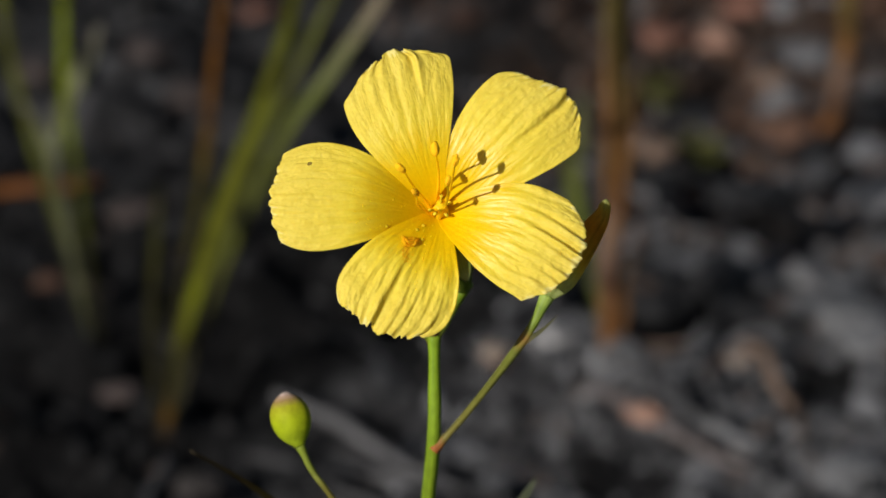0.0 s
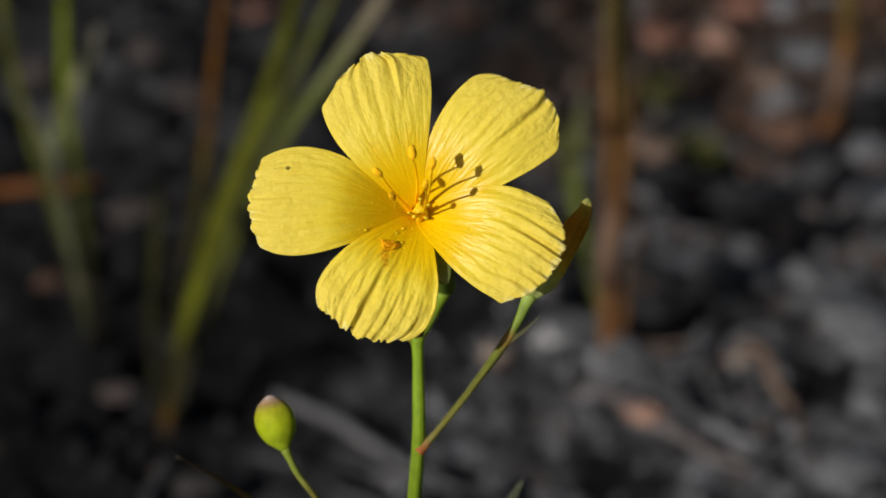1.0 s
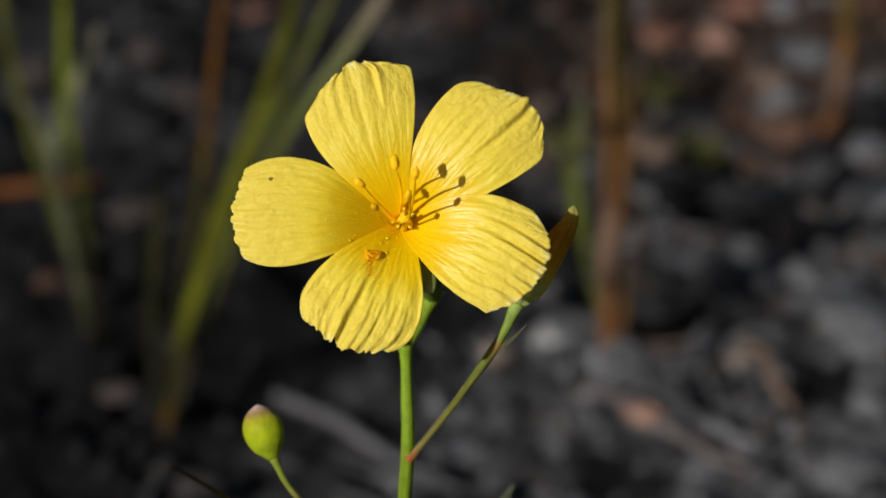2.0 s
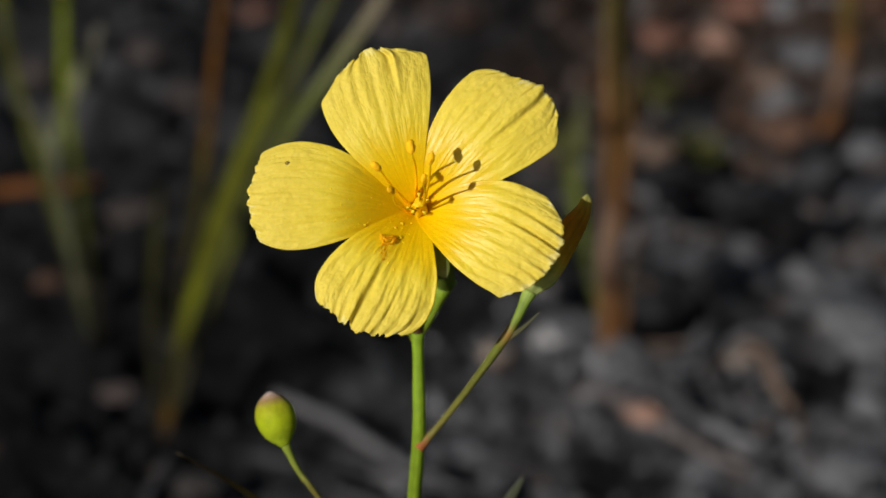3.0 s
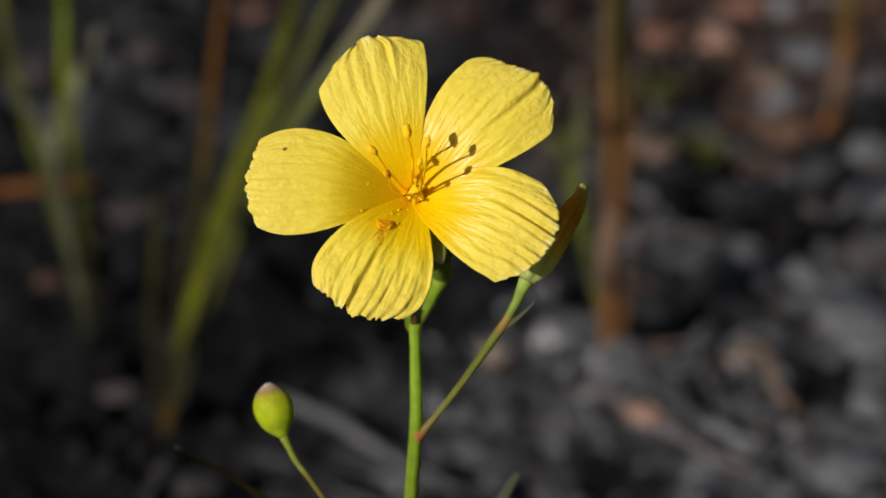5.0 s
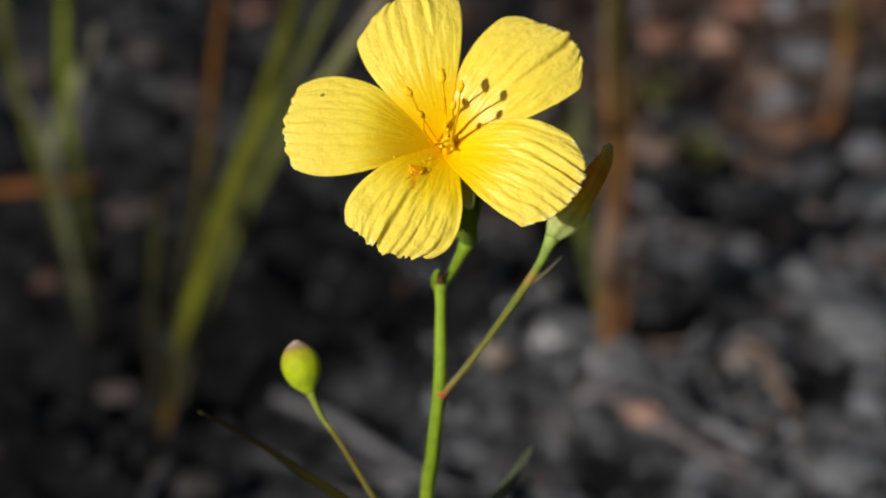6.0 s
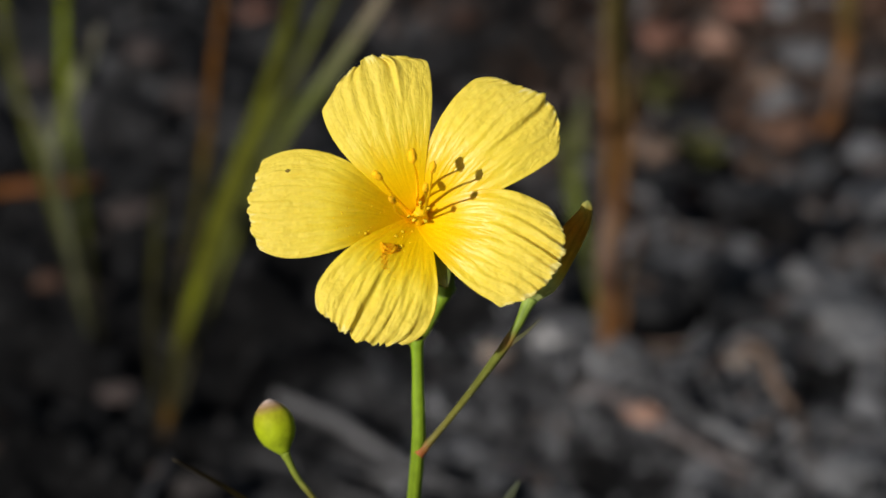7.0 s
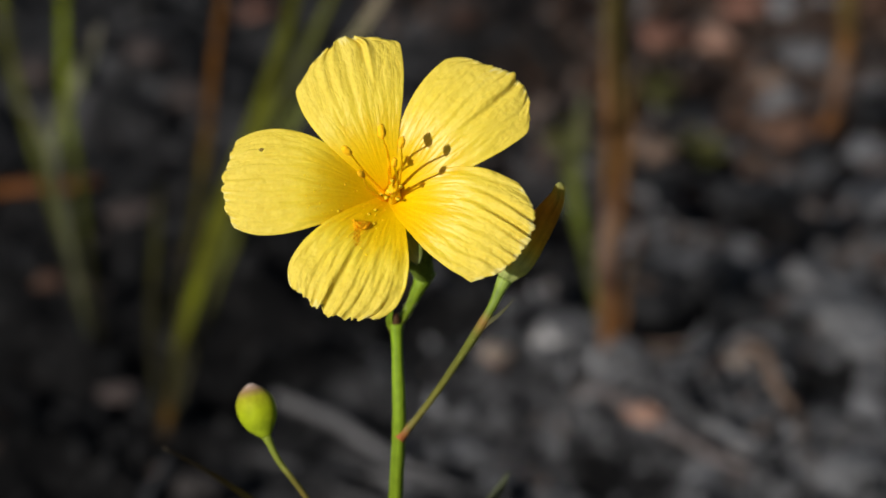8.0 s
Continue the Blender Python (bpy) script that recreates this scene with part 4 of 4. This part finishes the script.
clod("stone", "pale grey ash-dusted stone on black soil", "stone", M_PALESTONE, 0.025, 0.5552, 0.0050, 1)
clod("stone", "small tan stone on black soil", "stone", M_TAN, 0.0119, 0.5462, 0.0034, 2)
clod("ash_lump", "broad flat lump of light grey ash", "ash", M_ASHLIGHT, 0.089, 0.560, 0.0125, 3, (1.0, 0.8, 0.40), -0.6)
clod("ash_lump", "grey ash lump beside thin sticks", "ash", M_ASHLIGHT, 0.082, 0.494, 0.0085, 61, (1.2, 0.8, 0.45), 0.4)
clod("ash_lump", "grey ash lump beside thin sticks", "ash", M_ASH, 0.069, 0.492, 0.0050, 62, (1.3, 0.7, 0.45), -0.5)
clod("clod", "dull brown soil clod at the foot of grass", "clod", M_DULL, -0.049, 0.491, 0.0048, 63, (1.1, 0.8, 0.6), 0.2)
clod("ash_lump", "grey ash lump trailing over the soil", "ash", M_ASHLIGHT, 0.084, 0.590, 0.0095, 31, (1.3, 0.7, 0.40), -0.7)
clod("wood_chip", "pale reddish pink wood chip on ash", "wood chip", M_SALMON, 0.042, 0.513, 0.0030, 4, (1.4, 0.8, 0.7), -0.5)
clod("wood_chip", "small pinkish tan wood chip on ash", "wood chip", M_SALMON, 0.056, 0.496, 0.0020, 5, (1.8, 0.7, 0.7), -0.6)
clod("stone", "light grey stone beside dead stems", "stone", M_ASH, 0.0905, 0.523, 0.005, 5)
clod("stone", "pinkish tan stone in leaf litter", "stone", M_SALMON, 0.0785, 0.758, 0.0062, 6)
clod("stone", "grey stone in leaf litter", "stone", M_ASH, 0.093, 0.703, 0.0062, 7)
clod("stone", "dull grey stone among grass stems", "stone", M_EARTH, -0.0818, 0.729, 0.0062, 8)
clod("stone", "dull grey stone among grass stems", "stone", M_EARTH, -0.067, 0.695, 0.0068, 9)
clod("stone", "brownish stone beside a dry stalk", "stone", M_TWIGB, 0.053, 0.653, 0.0045, 10)
clod("wood_chip", "rust-brown wood chip on black soil", "wood chip", M_BARK, 0.006, 0.760, 0.0045, 11)
clod("stone", "grey stone on ash", "stone", M_ASH, 0.104, 0.628, 0.0062, 12)
clod("wood_chip", "dull red-brown wood chip", "wood chip", M_LITTER, -0.0920, 0.593, 0.0036, 13, (1.2, 0.8, 0.5), 0.5)
clod("wood_chip", "dull red-brown wood chip under the grass", "wood chip", M_EARTH, -0.070, 0.541, 0.0035, 14, (1.6, 0.7, 0.5), 0.1)
clod("wood_chip", "pale pinkish wood chip among grass", "wood chip", M_EARTH, -0.0740, 0.627, 0.0052, 15, (1.6, 0.7, 0.5), 0.2)

clod("stone", "grey stone at the edge of the litter", "stone", M_ASH, 0.0995, 0.774, 0.0052, 81)
clod("stone", "grey stone half sunk in ash", "stone", M_ASH, 0.110, 0.666, 0.0060, 82)
clod("bark_piece", "pinkish grey bark piece in leaf litter", "bark", M_TWIGB, 0.0935, 0.731, 0.0058, 83, (1.2, 0.9, 0.6), 0.6)
clod("wood_chip", "rust-orange wood chip at a dead stalk's foot", "wood chip", M_ORANGE, 0.1035, 0.688, 0.0036, 84)
clod("stone", "dull purplish stone among grass stems", "stone", M_EARTH, -0.1089, 0.7087, 0.0060, 85)
clod("ash_lump", "low grey ash lump on black soil", "ash", M_ASH, 0.0040, 0.520, 0.0062, 86, (1.2, 0.9, 0.4), 0.3)
clod("ash_lump", "low grey ash lump on black soil", "ash", M_ASH, 0.0140, 0.513, 0.0050, 87, (1.2, 0.8, 0.4), 1.0)
clod("wood_chip", "pinkish tan wood chip beside a bent twig", "wood chip", M_TAN, 0.0635, 0.540, 0.0038, 90, (1.4, 0.9, 0.45), 0.3)
clod("wood_chip", "dull reddish wood chip behind grass", "wood chip", M_PINK, -0.0560, 0.772, 0.0050, 91, (1.8, 0.7, 0.5), 0.0)
clod("ash_lump", "low grey ash lump beside a bent twig", "ash", M_ASH, 0.0665, 0.521, 0.0048, 92, (1.2, 0.8, 0.45), 0.5)
clod("ash_lump", "low grey ash lump beside a bent twig", "ash", M_ASHLIGHT, 0.0600, 0.527, 0.0038, 93, (1.1, 0.9, 0.45), 1.2)
clod("ash_lump", "light grey ash lump beside charcoal", "ash", M_ASHLIGHT, 0.0945, 0.543, 0.0075, 89, (1.0, 0.9, 0.4), 0.8)
clod("ash_lump", "low grey ash lump on black soil", "ash", M_ASH, 0.0530, 0.498, 0.0052, 88, (0.9, 1.1, 0.5), 0.2)
clod("ash_lump", "broad low ash lump behind charcoal", "ash", M_ASH, 0.0590, 0.5940, 0.0085, 94, (1.4, 0.7, 0.35), 0.1)
clod("ash_lump", "broad low ash lump behind charcoal", "ash", M_ASH, 0.0690, 0.5900, 0.0070, 95, (1.4, 0.7, 0.35), -0.2)
clod("stone", "grey ash-covered stone in leaf litter", "stone", M_ASH, 0.105, 0.744, 0.0075, 41)
clod("bark_piece", "reddish brown bark piece in leaf litter", "bark", M_PINK, 0.089, 0.772, 0.0052, 42, (1.5, 0.8, 0.5), 0.3)
clod("bark_piece", "reddish brown bark piece in leaf litter", "bark", M_LITTER, 0.129, 0.776, 0.0090, 43, (1.4, 0.8, 0.5), 0.9)
clod("bark_piece", "rust-brown bark piece beside a dry stalk", "bark", M_PINK, 0.0625, 0.754, 0.0055, 44, (1.6, 0.8, 0.5), 0.1)
clod("bark_piece", "brown bark piece in leaf litter", "bark", M_LITTER, 0.092, 0.688, 0.0085, 45, (1.0, 0.9, 0.45), 0.4)
clod("stone", "pinkish stone near a seedling", "stone", M_TWIGB, 0.053, 0.648, 0.0058, 46)
clod("stone", "grey ash-covered stone on ash", "stone", M_ASH, 0.107, 0.622, 0.0085, 47)
clod("charcoal_piece", "broad black charcoal piece behind ash", "charcoal", M_CHAR, 0.051, 0.576, 0.0085, 51, (1.3, 0.8, 0.35), 0.2)
clod("charcoal_piece", "broad black charcoal piece behind ash", "charcoal", M_CHAR, 0.063, 0.581, 0.007, 52, (1.2, 0.9, 0.35), 0.9)
clod("charcoal_piece", "black charcoal piece in leaf litter", "charcoal", M_CHAR, 0.070, 0.711, 0.0095, 53, (1.2, 0.9, 0.3), 0.1)
clod("charcoal_piece", "black charcoal piece in leaf litter", "charcoal", M_CHAR, 0.059, 0.677, 0.0065, 54, (1.3, 0.9, 0.35), 0.5)
clod("charcoal_piece", "black charcoal piece on brown litter", "charcoal", M_CHAR, 0.075, 0.623, 0.0075, 55, (1.3, 0.9, 0.35), 0.3)
clod("charcoal_piece", "black charcoal piece in leaf litter", "charcoal", M_CHAR, 0.116, 0.703, 0.008, 56, (0.9, 1.2, 0.35), 0.0)
twig("dull grey dead stem at the foot of grass", M_TWIG, (-0.058, 0.514), (-0.060, 0.485), 0.0015, 0.0, 7.0)
twig("weathered grey stick lying on burnt soil", M_TWIG, (-0.036, 0.535), (0.004, 0.498), 0.0015, 0.001, 1.0)
twig("thin weathered grey stick on burnt soil", M_TWIG, (-0.024, 0.513), (0.004, 0.490), 0.0014, 0.001, 2.0)
twig("thin weathered grey stick on burnt soil", M_TWIG, (-0.040, 0.519), (-0.012, 0.490), 0.0012, 0.001, 22.0)
twig("thin weathered grey stick on burnt soil", M_TWIG, (-0.024, 0.524), (0.000, 0.501), 0.0008, 0.001, 23.0)
clod("clod", "dull purplish brown soil clod", "clod", M_EARTH, -0.040, 0.487, 0.006, 71, (1.3, 0.9, 0.5), 0.2)
clod("clod", "dull purplish brown soil clod", "clod", M_EARTH, -0.030, 0.482, 0.0065, 72, (1.3, 0.9, 0.5), 0.9)
clod("clod", "dull purplish brown soil clod", "clod", M_EARTH, -0.045, 0.499, 0.0042, 73, (1.3, 0.9, 0.5), 1.6)
clod("clod", "dull purplish brown soil clod", "clod", M_EARTH, -0.024, 0.492, 0.004, 74, (1.3, 0.9, 0.5), 0.5)
twig("pale pinkish grey stick on ash", M_PALETWIG, (0.031, 0.523), (0.064, 0.493), 0.0014, 0.0, 3.0)
twig("grey stick lying on ash", M_TWIG, (0.052, 0.540), (0.060, 0.515), 0.0006, 0.0, 31.0)
twig("grey stick lying on ash", M_TWIG, (0.082, 0.512), (0.096, 0.486), 0.0014, 0.0, 32.0)
twig("tan bent twig standing out of the ash", M_TWIGB, (0.0650, 0.545), (0.0730, 0.515), 0.0013, 0.003, 4.0, 0.004)
twig("tan thin twig on the ash", M_TWIGB, (0.0735, 0.527), (0.0748, 0.494), 0.0008, 0.001, 8.0, 0.002)
clod("charcoal_piece", "large black charcoal piece on grey ash", "charcoal", M_CHAR, 0.0840, 0.5235, 0.0078, 21, (1.1, 0.8, 0.5), 0.2)
twig("rust-orange twig lying across grass stems", M_ORANGE, (-0.118, 0.640), (-0.086, 0.643), 0.0017, 0.002, 5.0)
twig("grey branch lying on ash", M_TWIG, (0.078, 0.597), (0.093, 0.568), 0.0015, 0.001, 6.0)


def sprig(label, x, y, height, count, seed):
    """A low sprig of small leaves on a thin stem."""
    r = random.Random(seed)
    thing = tagged(new("seedling"), label, "seedling")
    settle(thing, x, y, 0)
    part("stem", tube([(0, 0, -0.004), (0.0006, 0, height * 0.5), (0.0002, 0.0005, height)], [(0, 0.0006), (1, 0.0003)], 14, 7), M_SPRIG, thing)
    for k in range(count):
        a, z = k * 2.4, height * (0.25 + 0.75 * k / count)
        w = Vector((math.cos(a), math.sin(a) * 0.8, 0.35))
        p = Vector((0, 0, z))
        part("leaf", blade([p, p + w * 0.003, p + w * r.uniform(0.005, 0.0075)], [(0, 0.0006), (0.5, 0.0026), (1, 0.0003)], n=8), M_SPRIG, thing)
    return thing


sprig("small yellow-green seedling in leaf litter", 0.059, 0.711, 0.012, 8, 1)
sprig("small yellow-green seedling in leaf litter", 0.065, 0.653, 0.010, 8, 2)
sprig("small green seedling beside a dry stalk", 0.031, 0.645, 0.014, 9, 3)

# loose pieces too many to place one by one, strewn with a fixed seed
strew = random.Random(11)
chips = [mesh_of("charcoal_piece", lump(1.0, 40 + k, 0.5, (1.2, 0.8, 0.7), 2), M_CHAR, False) for k in range(6)]
ashes = [mesh_of("ash_clod", lump(1.0, 60 + k, 0.9, (1.3, 0.8, 0.6), 2, 2.2), M_ASH, False) for k in range(6)]
flakes = [mesh_of("dead_leaf", lump(1.0, 80 + k, 0.5, (1.5, 0.8, 0.16), 2), M_LITTER) for k in range(6)]
KINDS = (("charcoal_piece", chips, "black charcoal piece on burnt soil", "charcoal", "charcoal pieces on the soil", 110, (0.002, 0.0062), 0.35),
         ("ash_clod", ashes, "small grey ash clod on burnt soil", "ash clod", "ash clods on the soil", 210, (0.0014, 0.0052), 0.40),
         ("dead_leaf", flakes, "curled brown dead leaf flake on burnt soil", "dead leaf", "dead leaf flakes on the soil", 120, (0.002, 0.0056), 0.12))
for name, variants, label, category, group, count, (small, large), seat in KINDS:
    for k in range(count):
        x, y = strew.uniform(-0.17, 0.17), strew.uniform(0.44, 0.86)
        if name == "ash_clod":
            x = strew.triangular(-0.025, 0.16, 0.08)
            y = strew.triangular(0.45, 0.74, 0.50)
        if name == "dead_leaf":
            x = strew.triangular(-0.01, 0.17, 0.12)
            y = strew.triangular(0.46, 0.90, 0.74)
        size = small + (large - small) * strew.random() ** 2
        if name == "dead_leaf" and x < -0.02:
            size *= 0.45
        if in_black_patch(x, y) and name != "charcoal_piece":
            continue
        ob = tagged(new(name, strew.choice(variants)), label, category, group)
        settle(ob, x, y, size * seat)
        ob.scale = (size, size, size)
        ob.rotation_euler = (strew.uniform(-0.35, 0.35), strew.uniform(-0.35, 0.35), strew.uniform(0, 6.28))
for k in range(90):
    x, y = strew.triangular(-0.10, 0.16, 0.06), strew.uniform(0.46, 0.80)
    a, l = strew.gauss(-0.75, 0.6), strew.uniform(0.010, 0.034)
    wood = strew.choice((M_CHAR, M_TWIG, M_TWIG, M_TWIGB, M_ASH))
    twig("small burnt twig on the soil", M_CHAR if x < -0.02 or any(in_black_patch(x + math.cos(a) * l * k / 4, y + math.sin(a) * l * k / 4) for k in range(5)) else wood, (x, y), (x + math.cos(a) * l, y + math.sin(a) * l), strew.uniform(0.0005, 0.0014), 0.002,
         10.0 + k, group="burnt twigs on the soil")

# loose bits too small to pick apart: flat eight-sided flakes
def scatter(name, label, material, count, seed, place, sizes):
    r = random.Random(seed)
    verts, faces = [], []
    for k in range(count):
        x, y = place(r)
        size = sizes[0] + (sizes[1] - sizes[0]) * r.random() ** 2.5
        turn = Euler((r.uniform(-0.9, 0.9), r.uniform(-0.9, 0.9), r.uniform(0, 6.28))).to_matrix()
        c = Vector((x, y, ground_height(x, y) + size * 0.3))
        if in_black_patch(x, y) and name != "char_bits":
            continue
        first = len(verts)
        for d in ((1.5, 0, 0), (0, 0.8, 0), (-1.3, 0.1, 0), (0.1, -0.9, 0), (0, 0, 0.6), (0, 0, -0.6)):
            verts.append(c + turn @ (Vector(d) * size * r.uniform(0.7, 1.2)))
        faces += [(first + i, first + (i + 1) % 4, first + 4) for i in range(4)] + [(first + (i + 1) % 4, first + i, first + 5) for i in range(4)]
    me = bpy.data.meshes.new(name)
    me.from_pydata(verts, [], faces)
    me.materials.append(material)
    return tagged(new(name, me), label, "litter", kind="stuff")


scatter("ash_bits", "loose grey and black ash bits on the soil", M_BITS_ASH, 6500, 21, lambda r: (r.triangular(-0.020, 0.15, 0.09), r.triangular(0.45, 0.80, 0.52)), (0.0005, 0.0028))
scatter("litter_bits", "loose brown litter bits on the soil", M_BITS_BROWN, 5000, 22, lambda r: (r.triangular(-0.03, 0.17, 0.10), r.triangular(0.52, 0.92, 0.74)), (0.0006, 0.0034))
scatter("char_bits", "loose black charred bits on the soil", M_BITS_CHAR, 5000, 23, lambda r: (r.triangular(-0.18, 0.10, -0.07), r.uniform(0.44, 0.92)), (0.0006, 0.0032))
scatter("field_bits", "loose black and grey bits over the burnt field", M_BITS_CHAR, 6000, 24, lambda r: (r.gauss(0.0, 0.45), r.gauss(0.6, 0.45)), (0.0008, 0.0040))


# ---- the wind: the foot of the stem rocks in the soil, the plant leans and twists above it, the flower nods ----
def turn(x, y, z):
    way = Vector((radians(x), radians(y), radians(z)))
    return Matrix.Rotation(way.length, 4, way.normalized() if way.length else Vector((0, 0, 1)))


def about(point, m):
    return Matrix.Translation(point) @ m @ Matrix.Translation(-Vector(point))


NECK = (-0.0067, -0.0112, 0.1552)


def motions():
    # seconds; lean of the upper plant about x, y and z; rock of the foot about x and y
    sway = [
        (0, 0.37, 0.56, -0.60, -0.65, 0.69), (0.1, 0.97, -0.33, -0.62, -0.71, 0.70), (0.2, 1.36, -0.69, -0.63, -0.77, 0.71),
        (0.3, 1.42, -0.17, -0.66, -0.84, 0.72), (0.4, 1.08, 0.47, -0.67, -0.90, 0.74), (0.5, 1.06, 0.11, -0.69, -0.96, 0.75),
        (0.6, 1.66, -0.65, -0.62, -0.70, 0.61), (0.7, 1.82, -1.06, -0.55, -0.45, 0.47), (0.8, 1.13, -0.56, -0.47, -0.19, 0.33),
        (0.9, 0.25, 0.06, -0.40, 0.07, 0.19), (1, -0.02, -0.05, -0.32, 0.33, 0.05), (1.1, 0.43, -0.63, -0.29, 0.26, 0.03),
        (1.2, 0.72, -0.69, -0.26, 0.20, 0.01), (1.3, 0.55, -0.12, -0.22, 0.13, -0.01), (1.4, 0, 0.25, -0.18, 0.07, -0.03),
        (1.5, -0.06, -0.08, -0.15, 0, -0.06), (1.6, 0.64, -0.65, -0.15, 0, -0.06), (1.7, 0.97, -0.67, -0.16, 0, -0.06),
        (2.8, 0.70, -0.26, -0.29, -0.32, 0.15), (2.9, 0.35, -0.07, -0.30, -0.32, 0.15), (3, -0.09, -0.10, -0.30, -0.32, 0.15),
        (3.1, -0.49, -0.22, -0.24, -0.25, 0.12), (3.2, -0.16, -0.31, -0.18, -0.19, 0.09), (3.3, 0.54, -0.12, -0.12, -0.13, 0.06),
        (3.4, 0.66, 0.06, -0.06, -0.06, 0.03), (3.5, 0, 0, 0, 0, 0), (3.6, -0.56, -0.24, -0.02, 0.05, 0),
        (3.7, -0.48, -0.38, -0.04, 0.11, -0.01), (3.8, 0.09, -0.24, -0.05, 0.16, -0.01), (3.9, 0.31, -0.09, -0.08, 0.21, -0.02),
        (4, -0.06, -0.13, -0.09, 0.27, -0.02), (4.1, -0.36, -0.22, 0, 0.21, -0.07), (4.2, -0.34, -0.32, 0.10, 0.15, -0.13),
        (4.3, -0.15, -0.30, 0.19, 0.10, -0.18), (4.4, 0.06, -0.19, 0.30, 0.04, -0.24), (4.5, 0.13, -0.13, 0.39, -0.01, -0.30),
        (4.6, 0.18, -0.19, 0.27, 0.01, -0.28), (4.7, 0.06, -0.36, 0.15, 0.04, -0.26), (5.8, -4.17, 0.70, -0.04, -2.83, 0.67),
        (5.9, -3.49, 0.83, 0.56, -2.65, 0.14), (6, -4.94, 1.36, 1.15, -2.47, -0.39), (6.1, -3.99, 0.73, 0.94, -2.43, -0.29),
        (6.2, -1.17, 0.24, 0.73, -2.39, -0.20), (6.3, -0.01, 0.75, 0.52, -2.36, -0.10), (6.4, -1.72, 1.29, 0.30, -2.32, 0),
        (6.5, -3.06, 0.67, 0.09, -2.28, 0.09), (6.6, -3.80, 0.08, 0.24, -1.86, 0.01), (6.7, -2.45, 0.58, 0.37, -1.45, -0.07),
        (6.8, 1.30, 1.24, 0.51, -1.03, -0.15), (6.9, 2.50, 0.30, 0.66, -0.62, -0.23), (7, 0.48, 0.01, 0.79, -0.20, -0.31),
        (7.1, -0.13, 0.63, 0.47, -0.23, -0.20), (7.2, 1.08, 1.24, 0.15, -0.26, -0.08), (7.3, 1.84, 0.38, -0.17, -0.29, 0.03),
        (7.4, 1.15, -1.29, -0.49, -0.32, 0.14), (7.5, -0.97, -1.62, -0.81, -0.35, 0.26), (7.6, -1.45, -0.44, -0.96, -0.26, 0.20),
        (7.7, -0.11, 0.64, -1.10, -0.17, 0.14), (7.8, 1.19, 0.32, -1.24, -0.08, 0.07), (7.9, 0.49, -0.75, -1.39, 0.02, 0.01),
        (8, -1.38, -1.13, -1.54, 0.11, -0.05),
    ]
    # seconds; nod of the flower about x, y and z
    nod = [
        (0, -0.72, 0.39, 1.49), (0.5, -0.40, 0.41, 1.69), (1, 0.20, 0.14, 0.73), (1.5, -0.00, 0.04, 0.34), (3, -0.26, 0.07, 0.32), (3.5, 0.00, 0.00, 0.00), (4, 0.12, -0.02, -0.10), (4.5, 0.38, -0.18, -0.35), (4.7, 0.03, 0.04, -0.16), (5.8, -3.19, 0.70, -1.50), (6, -2.48, 0.35, -2.06), (6.5, -2.33, 0.02, -1.26), (7, -0.07, 0.34, -0.50), (7.5, -0.13, 0.70, -0.07), (8, -0.69, 0.38, 0.19),
    ]
    upper, lower = [], []
    for t, ax, ay, az, bx, by in sway:
        foot = Matrix.Translation(FOOT) @ turn(bx, by, 0)
        top = Matrix.Translation(foot @ PIVOT) @ turn(ax, ay, az) @ Matrix.Translation(-PIVOT)
        upper.append((t, top))
        lower.append((t, top.inverted() @ foot))
    walk(plant, upper)
    walk(lower_stem, lower)
    walk(flower, [(t, about(NECK, turn(x, y, z)) @ FLOWER_AT) for t, x, y, z in nod])


motions()
